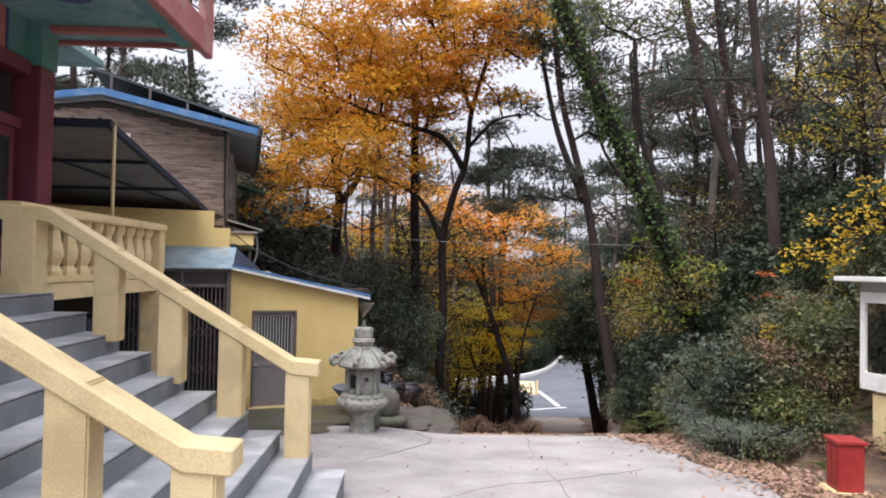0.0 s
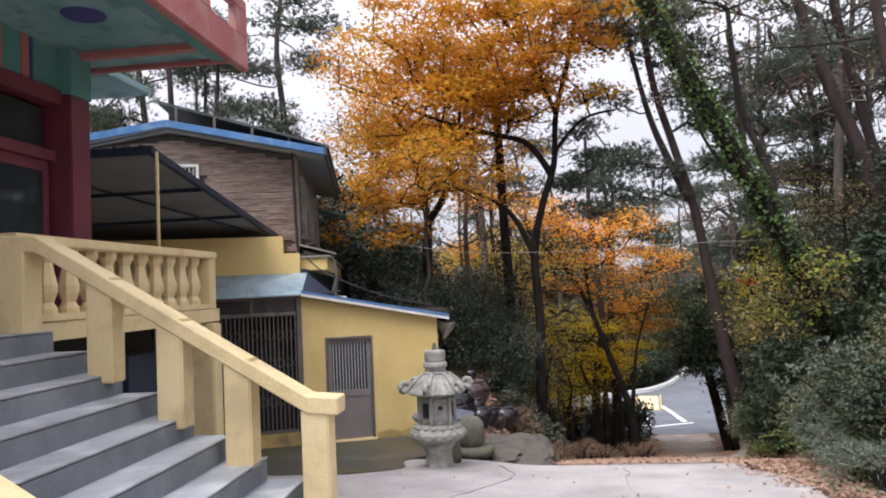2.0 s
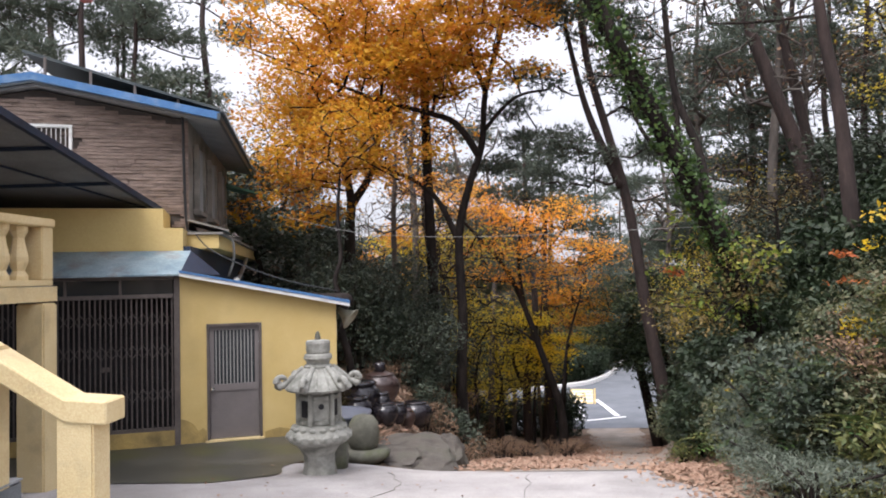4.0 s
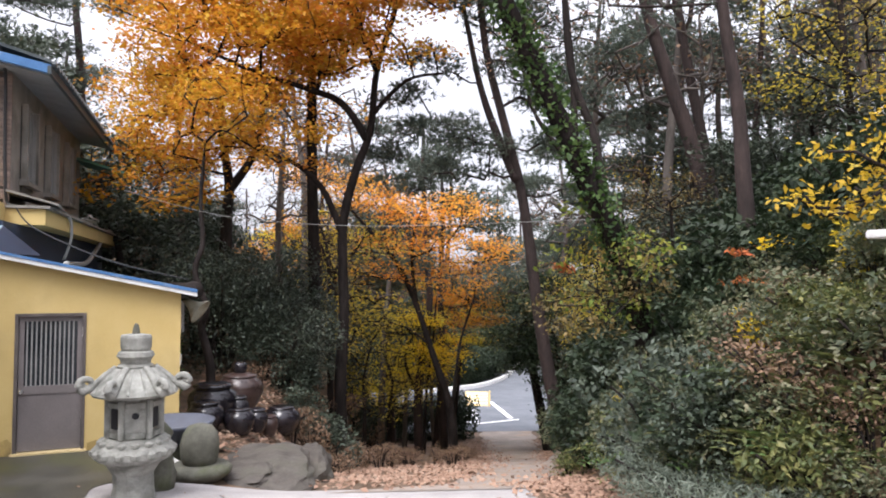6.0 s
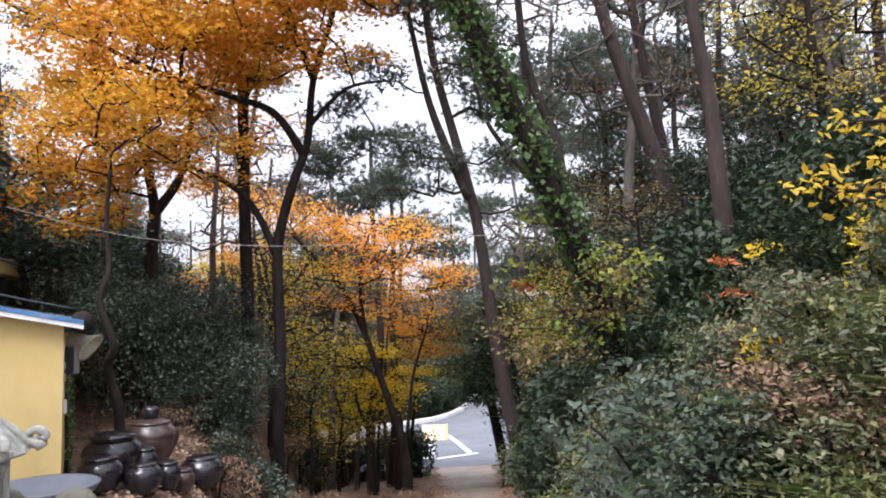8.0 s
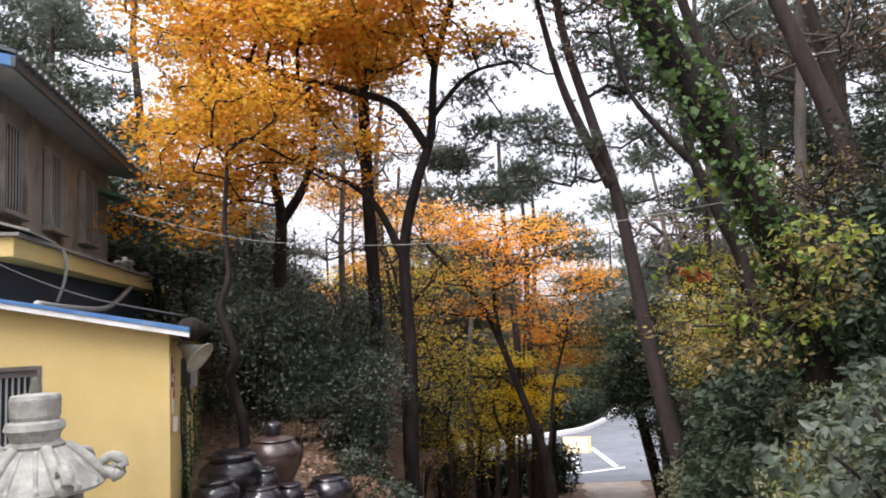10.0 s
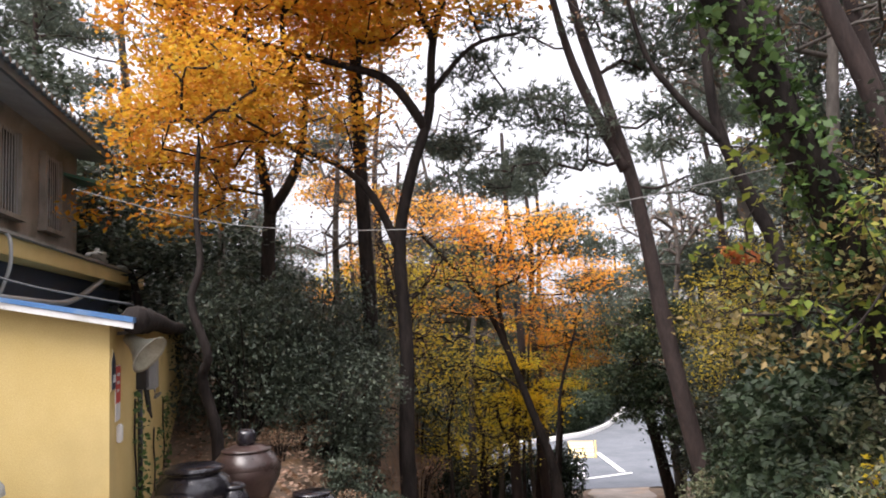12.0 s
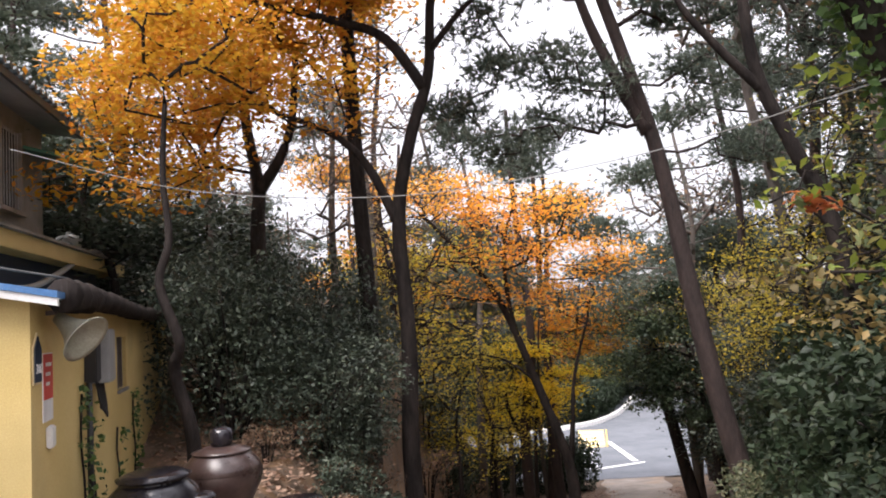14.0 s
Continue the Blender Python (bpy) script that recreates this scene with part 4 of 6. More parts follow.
tube("awning_stay", [(-2.84, 8.9, 3.4), (-1.9, 8.9, 3.66)], 0.02, STEEL, awn)
tank = thing("water_bucket", HOUSE @ pose(-2.0, 10.7, 2.19), "white plastic tub standing on the ledge", "tub")
part("tub", lathe([(0.2, 0), (0.25, 0.34), (0.27, 0.36), (0.22, 0.42), (0.08, 0.45), (0.05, 0.52)], 18), WHITE, tank, smooth=True)

# the upper storey stands slightly askew to the annex
ASKEW = Matrix.Translation((-2.86, 2.2, 0)) @ pose(0, 0, 0, 0, 0, -5.3) @ Matrix.Translation((2.86, -2.2, 0))
for ob in house.children:
    if ob.name.split(".")[0] in ("upper_side_wall", "side_window", "ledge", "ledge_top", "ledge_wall", "roof", "roof_soffit", "side_fascia", "awning", "upper_far_wall", "roof_tile_end", "raised_panel"):
        ob.matrix_basis = ASKEW @ ob.matrix_basis

# fittings on the annex side wall
def on_side(name, v, z, label, category):
    return thing(name, HOUSE @ pose(UR, v, z, 0, 0, 90), label, category)
plaque = on_side("house_number_plaque", 0.16, 0.27, "dark house number plaque with pale figures", "plaque")
part("plate", prism([(-0.1, -0.16), (0.1, -0.16), (0.1, 0.1), (0.0, 0.2), (-0.1, 0.1)], "y", -0.02, -0.002), NAVY, plaque)
part("rim", prism([(-0.12, -0.18), (0.12, -0.18), (0.12, 0.11), (0.0, 0.23), (-0.12, 0.11)], "y", -0.012, 0.0), CREAM, plaque)
text_part("figures", "316", 0.11, pose(0, -0.024, -0.06, 90, 0, 0), WHITE, plaque)
poster = on_side("poster", 0.5, 0.05, "faded red and white notice with unreadable print", "poster")
part("sheet", box(-0.16, 0.16, -0.008, 0, -0.28, 0.28), WHITE, poster)
part("red_field", box(-0.15, 0.15, -0.012, -0.008, -0.1, 0.27), REDINK, poster)
for k in range(3):
    part("print_bar", box(-0.09, 0.09 - 0.03 * k, -0.015, -0.012, 0.17 - 0.08 * k, 0.2 - 0.08 * k), WHITE, poster)
swi = on_side("switch_box", 0.5, -0.36, "small white switch box", "switch")
part("case", box(-0.07, 0.07, -0.05, 0, -0.09, 0.09, 0.012), WHITE, swi)
horn = thing("loudspeaker", HOUSE @ pose(-0.06, 0.5, 0.62), "weathered grey horn loudspeaker fixed under the gutter", "loudspeaker")
hb = part("horn", lathe([(0.05, 0.0), (0.07, 0.1), (0.11, 0.2), (0.19, 0.3), (0.215, 0.32), (0.22, 0.335), (0.19, 0.315), (0.10, 0.21), (0.04, 0.1)], 24), HORN, horn, smooth=True)
hb.matrix_local = Vector((0.6, -0.3, -0.5)).to_track_quat("Z", "Y").to_matrix().to_4x4()
dr = part("driver", lathe([(0.06, -0.16), (0.07, -0.13), (0.07, -0.02), (0.05, 0.01)], 16), BLACKP, horn, smooth=True)
dr.matrix_local = hb.matrix_local
part("bracket", box(-0.25, 0.0, -0.02, 0.02, 0.02, 0.06, 0.004), STEEL, horn)
meter = on_side("meter_box", 2.5, 0.22, "grey electric meter boxes with hanging black cables", "meter")
part("case", box(-0.2, 0.2, -0.2, 0, -0.28, 0.3, 0.015), GREYP, meter)
part("case", box(-0.48, -0.22, -0.12, 0, -0.25, 0.15, 0.01), BLACKP, meter, "black fuse box")
for k in range(4):
    tube("cable", [tuple(p) for p in spline([(-0.3 + 0.12 * k, -0.08, -0.25), (-0.28 + 0.12 * k, -0.12, -0.5 - 0.05 * k), (-0.18 + 0.12 * k, -0.1, -0.52), (-0.16 + 0.12 * k, -0.06, -0.25)], 5)], 0.012, BLACKP, meter, 5)
tube("riser", [(-0.5, -0.05, -0.25), (-0.5, -0.05, -1.9)], 0.03, BLACKP, meter, 6)

# blue framed canopy between terrace and house
canopy = thing("canopy", pose(0.08, 0, 0), "lean-to canopy of grey sheet on a navy steel frame", "canopy")
ca, cb = (11.85, 3.56), (17.1, 2.62)
part("sheet", prism([(ca[0], ca[1]), (cb[0], cb[1]), (cb[0], cb[1] + 0.03), (ca[0], ca[1] + 0.03)], "x", -10.5, -4.6), SOFFIT, canopy, "grey sheet")
part("side_beam", prism([(ca[0] - 0.05, ca[1] - 0.05), (cb[0], cb[1] - 0.05), (cb[0], cb[1] + 0.06), (ca[0] - 0.05, ca[1] + 0.06)], "x", -4.6, -4.52), NAVY, canopy)
part("head_beam", box(-10.5, -4.52, ca[0] - 0.1, ca[0] - 0.04, ca[1] - 0.05, ca[1] + 0.08), NAVY, canopy)
part("foot_beam", box(-10.5, -4.52, cb[0], cb[0] + 0.06, cb[1] - 0.06, cb[1] + 0.06), NAVY, canopy)
for k in (0.33, 0.66):
    y, z = ca[0] + (cb[0] - ca[0]) * k, ca[1] + (cb[1] - ca[1]) * k
    part("purlin", box(-10.5, -4.6, y - 0.03, y + 0.03, z - 0.06, z - 0.003), NAVY, canopy)
tube("brace", [(-6.9, ca[0], ca[1] - 0.04), (-4.6, cb[0], cb[1] - 0.03)], 0.02, NAVY, canopy)
tube("post", [(-4.5, ca[0], 1.03), (-4.5, ca[0], ca[1])], 0.028, CREAM, canopy)
for i in range(12):
    part("sheet_rib", lathe([(0.05, -0.1), (0.05, 0.06)], 8), NAVY, canopy).matrix_local = pose(-4.7 - 0.42 * i, ca[0] - 0.02, ca[1] + 0.06, 90, 0, 0)


# ---- stone lantern, jars and stones in the yard ----
LX, LY = -0.57, 13.28
lantern = thing("stone_lantern", pose(LX, LY, gz(LX, LY) - 0.06, 0, 0, 20), "weathered granite garden lantern with scrolled roof corners", "stone lantern")
part("foot", lathe([(0.25, 0), (0.25, 0.05), (0.215, 0.2), (0.22, 0.36), (0.30, 0.5), (0.40, 0.56)], 10, 0.02), STONE, lantern)
part("base_ring", lathe([(0.40, 0.56), (0.43, 0.6), (0.44, 0.68), (0.41, 0.72), (0.36, 0.75), (0.33, 0.80), (0.30, 0.82)], 24, 0.01), STONE, lantern)
for i in range(16):
    a = 2 * math.pi * i / 16
    part("petal", lathe([(0.02, -0.05), (0.06, -0.02), (0.065, 0.03), (0.02, 0.07)], 8), STONE, lantern).matrix_local = pose(0.40 * math.cos(a), 0.40 * math.sin(a), 0.64)
    part("bead", lathe([(0.02, -0.035), (0.05, -0.015), (0.05, 0.015), (0.02, 0.035)], 7), STONE, lantern).matrix_local = pose(0.345 * math.cos(a), 0.345 * math.sin(a), 0.765)
# light chamber: six posts with framed panels and openings
part("chamber_core", lathe([(0.265, 0.82), (0.265, 1.30)], 6), STONE, lantern)
for i in range(6):
    a = 60 * i
    part("corner_rib", box(-0.03, 0.03, -0.03, 0.03, 0.82, 1.3, 0.01), STONE, lantern).matrix_local = pose(0.285 * math.cos(radians(a)), 0.285 * math.sin(radians(a)), 0, 0, 0, a)
    m = pose(0.24 * math.cos(radians(a + 30)), 0.24 * math.sin(radians(a + 30)), 0, 0, 0, a + 30)
    for zz in (0.86, 1.22):
        part("panel_rail", box(-0.02, 0.03, -0.1, 0.1, zz - 0.03, zz + 0.04, 0.008), STONE, lantern).matrix_local = m
    # near-black plates paint the shade inside the openings and holes
    if i % 2:
        part("opening_shade", box(-0.01, 0.012, -0.055, 0.055, 0.94, 1.18), DEEPSHADE, lantern).matrix_local = m
    else:
        part("hole_shade", lathe([(0.04, -0.008), (0.04, 0.008)], 12), DEEPSHADE, lantern).matrix_local = m @ pose(0.0, 0, 1.1, 0, 90, 0)
roof_r = [(0.30, 1.30), (0.44, 1.33), (0.47, 1.36), (0.43, 1.42), (0.36, 1.5), (0.29, 1.58), (0.23, 1.64), (0.19, 1.66)]
part("cap", lathe(roof_r, 24, 0.008), STONE, lantern)
for i in range(6):
    a = 60 * i
    m = pose(0, 0, 0, 0, 0, a)
    ridge = spline([(0.2, 0, 1.665), (0.32, 0, 1.56), (0.44, 0, 1.44), (0.52, 0, 1.40)], 5)
    tube("ridge", [tuple(p) for p in ridge], [0.04 + 0.012 * k / len(ridge) for k in range(len(ridge))], STONE, lantern, 7).matrix_local = m
    scroll = [(0.50 + 0.095 * (1 - k / 22) * math.sin(k * 0.45), 0, 1.475 - 0.095 * (1 - k / 22) * math.cos(k * 0.45)) for k in range(20)]
    tube("scroll", scroll, [0.05 - 0.0015 * k for k in range(20)], STONE, lantern, 8).matrix_local = m
    for da in (-12, 12):
        flute = spline([(0.21, 0, 1.645), (0.32, 0, 1.535), (0.45, 0, 1.375)], 5)
        tube("flute", [tuple(p) for p in flute], 0.02, STONE, lantern, 6).matrix_local = pose(0, 0, 0, 0, 0, a + 30 + da)
part("neck", lathe([(0.19, 1.65), (0.2, 1.68), (0.16, 1.71), (0.17, 1.76), (0.2, 1.80), (0.19, 1.85), (0.155, 1.87)], 20, 0.02), STONE, lantern)
part("finial", lathe([(0.155, 1.87), (0.165, 1.9), (0.17, 2.03), (0.16, 2.06), (0.06, 2.075)], 20, 0.02), STONE, lantern)
part("tip", lathe([(0.045, 2.07), (0.04, 2.12), (0.025, 2.18), (0.012, 2.2)], 8, 0.03), MOSSY, lantern)
lantern.scale = (1.0, 1.0, 0.92)
seated = thing("stone_guardian", pose(LX + 0.02, LY + 0.62, gz(LX, LY + 0.6) - 0.02), "dark carved stone figure behind the lantern", "stone carving")
part("body", lathe([(0.28, 0), (0.3, 0.15), (0.24, 0.35), (0.2, 0.55), (0.24, 0.68), (0.15, 0.8), (0.05, 0.85)], 10, 0.08), MOSSY, seated, smooth=True)

boulder = thing("standing_stone", pose(-0.18, 14.75, gz(-0.18, 14.75)), "rounded mossy stone standing on a flat stone base", "stone")
part("stone", lathe([(0.20, 0.14), (0.25, 0.26), (0.255, 0.42), (0.23, 0.56), (0.16, 0.66), (0.06, 0.69)], 16, 0.03), MOSSY, boulder, smooth=True)
part("base", lathe([(0.3, -0.05), (0.40, 0.03), (0.42, 0.1), (0.36, 0.16), (0.15, 0.17)], 18, 0.03), MOSSY, boulder, smooth=True)
basin = thing("stone_basin", pose(-0.75, 15.5, gz(-0.75, 15.5)), "wide dark stone basin on a block beside the house", "basin")
part("bowl", lathe([(0.25, 0.25), (0.4, 0.33), (0.56, 0.5), (0.6, 0.56), (0.55, 0.56), (0.4, 0.45), (0.2, 0.4)], 24, 0.01), CLOTH, basin, smooth=True)
part("block", box(-0.2, 0.2, -0.2, 0.2, -0.05, 0.26, 0.03), MOSSY, basin)
tube("pipe", [(0.05, -0.35, 0.12), (0.45, -0.7, 0.03)], 0.035, WHITE, basin, 8, "white plastic pipe")


def onggi(x, y, r, h, material, label, lid=True, knob=False, seed=1):
    r, h = r * 1.22, h * 0.9
    """A glazed earthenware jar with a shoulder, a rim and a lid."""
    jar = thing("earthenware_jar", pose(x, y, gz(x, y) + 0.0), label, "jar", "jars beside the house")
    part("body", lathe([(r * 0.62, -0.02), (r * 0.74, h * 0.12), (r * 0.95, h * 0.4), (r, h * 0.58), (r * 0.93, h * 0.76), (r * 0.72, h * 0.9), (r * 0.66, h * 0.93), (r * 0.72, h * 0.95), (r * 0.72, h * 0.98)], 28, 0.006, seed=seed), material, jar, smooth=True)
    if knob:
        part("lid", lathe([(r * 0.97, h * 0.6), (r * 1.0, h * 0.64), (r * 0.9, h * 0.78), (r * 0.66, h * 0.96), (r * 0.45, h * 1.04), (r * 0.1, h * 1.07)], 28), material, jar, smooth=True)
    elif lid:
        part("lid", lathe([(r * 0.78, h * 0.955), (r * 0.8, h * 0.99), (r * 0.6, h * 1.05), (r * 0.5, h * 1.055), (r * 0.1, h * 1.07)], 28), material, jar, smooth=True)
    if knob:
        part("knob", lathe([(0.11, h * 1.05), (0.13, h * 1.05 + 0.05), (0.14, h * 1.05 + 0.16), (0.11, h * 1.05 + 0.2), (0.05, h * 1.05 + 0.22)], 16), JAR, jar, smooth=True)
    return jar


onggi(-0.75, 17.55, 0.26, 0.52, JAR, "black glazed jar with a lid at the front of the row")
onggi(-0.22, 17.75, 0.23, 0.48, JAR, "black glazed jar turned mouth down", False)
onggi(-0.8, 18.35, 0.37, 0.72, JAR, "wide black glazed jar with a dished lid")
onggi(-0.35, 18.4, 0.16, 0.52, JAR, "slim black jar behind the front row")
onggi(-0.05, 18.6, 0.17, 0.45, JAR, "small black jar with flat lid")
onggi(-0.55, 19.6, 0.38, 0.74, JARBROWN, "large brown glazed jar under a conical lid with knob", True, True)
onggi(0.1, 19.0, 0.16, 0.40, JARBROWN, "small brown jar with flat lid")
onggi(0.2, 20.2, 0.32, 0.61, JAR, "big black glazed jar lying back on the bank", False)


def rock(name, x, y, rx, ry, rz, label, seed, mat_=ROCK, sink=0.25):
    bm = bmesh.new()
    bmesh.ops.create_icosphere(bm, subdivisions=4, radius=1)
    for v in bm.verts:
        n1 = noise.noise(v.co * 1.3 + Vector((seed, 0, 0))) * 0.35 + noise.noise(v.co * 4 + Vector((0, seed, 0))) * 0.10
        v.co = Vector((v.co.x * rx, v.co.y * ry, v.co.z * rz)) * (1 + n1)
    ob = part(name, bm, mat_)
    ob.matrix_world = pose(x, y, gz(x, y) + rz * (0.5 - sink))
    return tagged(ob, label, "rock")


rock("rock", 0.5, 16.0, 0.75, 1.5, 0.22, "bare grey rock outcrop at the edge of the yard", 3)
rock("rock", 1.0, 17.8, 0.4, 1.0, 0.55, "dark weathered rock face below the jars", 8, ROCK, 0.6)
rock("rock", 0.3, 15.4, 0.5, 0.6, 0.1, "low grey rock hump beside the standing stone", 5)

# glass notice cabinet on its pier, and the red box
cab = thing("notice_cabinet", pose(6.40, 10.06, 0, 0, 0, -79), "white framed glass notice cabinet under a thin roof slab", "notice board")
fz = gz(6.8, 9.9)
part("pier", box(0.12, 0.6, 0.05, 0.5, fz - 0.4, -0.09, 0.05), CREAM, cab, "cream plastered pier")
part("back", box(0.0, 1.5, 0.5, 0.54, -0.08, 1.22), WHITE, cab)
part("bottom", box(0.0, 1.5, 0.0, 0.5, -0.09, -0.04, 0.005), WHITE, cab)
part("lintel", box(0.0, 1.5, 0.0, 0.5, 1.22, 1.36, 0.005), GREYP, cab)
part("roof", box(-0.25, 1.8, -0.22, 0.75, 1.36, 1.43, 0.012), WHITE, cab, "thin pale roof slab")
for x0 in (0.0, 0.7, 1.42):
    part("frame_post", box(x0, x0 + 0.08, -0.004, 0.05, -0.04, 1.22, 0.004), WHITE, cab)
part("frame_rail", box(0.08, 1.42, -0.003, 0.045, -0.04, 0.14, 0.004), WHITE, cab)
part("frame_rail", box(0.08, 1.42, -0.003, 0.045, 1.08, 1.22, 0.004), WHITE, cab)
part("side_rail", box(-0.002, 0.04, 0.05, 0.5, -0.04, 0.1, 0.004), WHITE, cab)
part("side_rail", box(-0.002, 0.04, 0.05, 0.5, 1.1, 1.22, 0.004), WHITE, cab)
part("side_post", box(-0.002, 0.05, 0.44, 0.5, 0.1, 1.1, 0.004), WHITE, cab)
for x0, x1 in ((0.08, 0.7), (0.78, 1.42)):
    part("pane", box(x0, x1, 0.015, 0.021, 0.14, 1.08), CLEAR, cab).visible_shadow = False
part("pane", box(0.012, 0.018, 0.05, 0.44, 0.1, 1.1), CLEAR, cab).visible_shadow = False
for z in (0.25, 0.95):
    part("hinge", box(-0.012, 0.0, 0.0, 0.03, z - 0.08, z + 0.08, 0.003), STEEL, cab)
RX, RY = 5.08, 8.2
rb = thing("red_box", pose(RX, RY, gz(RX, RY), 0, 0, -8), "red painted wooden offering box on a pale slab", "box")
part("slab", box(-0.3, 0.3, -0.3, 0.3, -0.12, 0.05, 0.02), CREAM, rb)
part("body", box(-0.2, 0.2, -0.22, 0.22, 0.05, 0.62, 0.008), REDBOX, rb)
part("top", box(-0.24, 0.24, -0.26, 0.26, 0.62, 0.66, 0.008), REDBOX, rb)
for k in (-1, 1):
    part("panel_frame", box(-0.215, -0.2, 0.1 * k - 0.085, 0.1 * k + 0.085, 0.14, 0.56, 0.004), REDBOX, rb)

rb.scale = (0.68, 0.7, 0.9)

# ---- trees that stand along the way ----
maple = broadleaf("maple_tree", (0, 0, 0),
    [([(1.28, 24.5, -4.25), (1.2, 24.5, -2.0), (1.28, 24.5, 0.0), (1.22, 24.5, 2.3), (1.55, 24.4, 3.8), (1.95, 24.4, 5.0), (2.1, 24.5, 6.6), (2.6, 24.6, 8.4), (3.0, 24.7, 10.2)], 0.19, 0.06),
     ([(1.2, 24.5, 2.2), (0.7, 24.4, 3.3), (0.1, 24.2, 3.9), (-0.8, 24.0, 4.3)], 0.11, 0.04),
     ([(1.85, 24.4, 4.7), (1.2, 24.1, 5.6), (0.3, 23.8, 5.9), (-1.2, 23.5, 6.3), (-2.8, 23.3, 7.0)], 0.12, 0.04),
     ([(2.1, 24.5, 6.6), (1.5, 24.2, 8.0), (0.6, 24.0, 9.6)], 0.09, 0.04),
     ([(2.0, 24.4, 5.4), (2.9, 24.2, 6.3), (3.9, 24.1, 6.5)], 0.07, 0.03)],
    [((-1.6, 23.6, 6.6), (2.7, 2.2, 1.2)), ((0.4, 23.8, 8.6), (3.2, 2.6, 1.4)), ((-2.6, 23.4, 4.6), (2.0, 1.7, 0.9)), ((-0.4, 23.6, 4.4), (1.6, 1.5, 0.6)), ((2.6, 24.2, 9.6), (2.6, 2.3, 1.4)), ((-1.0, 24.0, 10.6), (3.0, 2.4, 1.2)), ((-3.4, 23.6, 3.1), (1.6, 1.3, 0.6)), ((-3.2, 23.4, 8.3), (1.8, 1.7, 1.2)), ((3.2, 24.2, 7.0), (1.0, 1.0, 0.5)), ((1.0, 23.4, 6.9), (1.9, 1.4, 0.8)), ((-0.2, 23.2, 7.8), (2.4, 1.6, 1.0))],
    560, 72, 0.14, L_MAPLE, BARK, "tall maple in orange and golden autumn leaf beside the path", 11, 0.3, 0.7)
second = broadleaf("maple_tree", (-0.35, 0, 0),
    [([(-2.5, 29, -1.4), (-2.45, 29, 1.0), (-2.4, 29, 3.0), (-2.35, 29, 4.0), (-2.6, 29, 5.6), (-2.7, 29, 7.5)], 0.26, 0.1), ([(-2.35, 29, 3.8), (-1.7, 28.9, 4.7), (-1.35, 28.8, 5.7), (-1.2, 28.8, 7.5)], 0.17, 0.07)],
    [((-2.2, 28.6, 8.6), (3.4, 2.6, 2.0)), ((-4.6, 28.2, 4.8), (1.9, 1.5, 0.8)), ((-4.0, 28.4, 6.8), (2.2, 1.8, 1.2))], 200, 80, 0.14, L_MAPLE, BARK, "forked maple with golden leaves behind the house", 12, 0.5, 0.7)
side_tree = broadleaf("young_maple", (-0.5, 0.8, 0),
    [([(-0.95, 20.3, -1.7), (-0.95, 20.2, -0.9), (-1.12, 20.1, -0.1), (-1.0, 20, 0.3), (-1.25, 20, 1.1), (-1.1, 20, 1.7), (-1.16, 20, 2.6), (-1.1, 20, 3.6)], 0.11, 0.035)],
    [((-0.9, 20.6, 4.0), (1.2, 1.0, 0.6)), ((-0.9, 20.4, 5.0), (1.2, 1.0, 0.7))], 60, 60, 0.10, L_MAPLE, BARK, "thin crooked young maple against the annex wall", 13, 0.35, 0.7)


def straight_tree(pts, r0, r1, label, bark, leaves=None, blobs=None, seed=1, n=60, per=50, size=0.13):
    if blobs is None:
        ob = thing("tree", pose(0, 0, 0), label, "tree")
        v, f = [], []
        line = spline(pts, 6)
        tube_into(v, f, [tuple(p) for p in line], [r0 + (r1 - r0) * i / len(line) for i in range(len(line))], 10)
        new("trunk", mesh_of("trunk", v, f, bark, True)).parent = ob
        return ob
    return broadleaf("tree", (0, 0, 0), [(pts, r0, r1)], blobs, n, per, size, leaves, bark, label, seed, 0.5, 0.6)


# dark straight trunk wrapped with small ivy
dark_trunk = straight_tree([(0.3, 26, -4.6), (0.28, 26, -2), (0.36, 26, 0.5), (0.26, 26, 3.7), (0.2, 26, 7.5)], 0.22, 0.14, "straight dark trunk with ivy beside the maple", BARK, L_ORANGE, [((0.3, 26.4, 8.5), (2.4, 2.0, 1.2)), ((-0.3, 26.0, 5.8), (1.6, 1.4, 0.7))], 21, 70, 60)
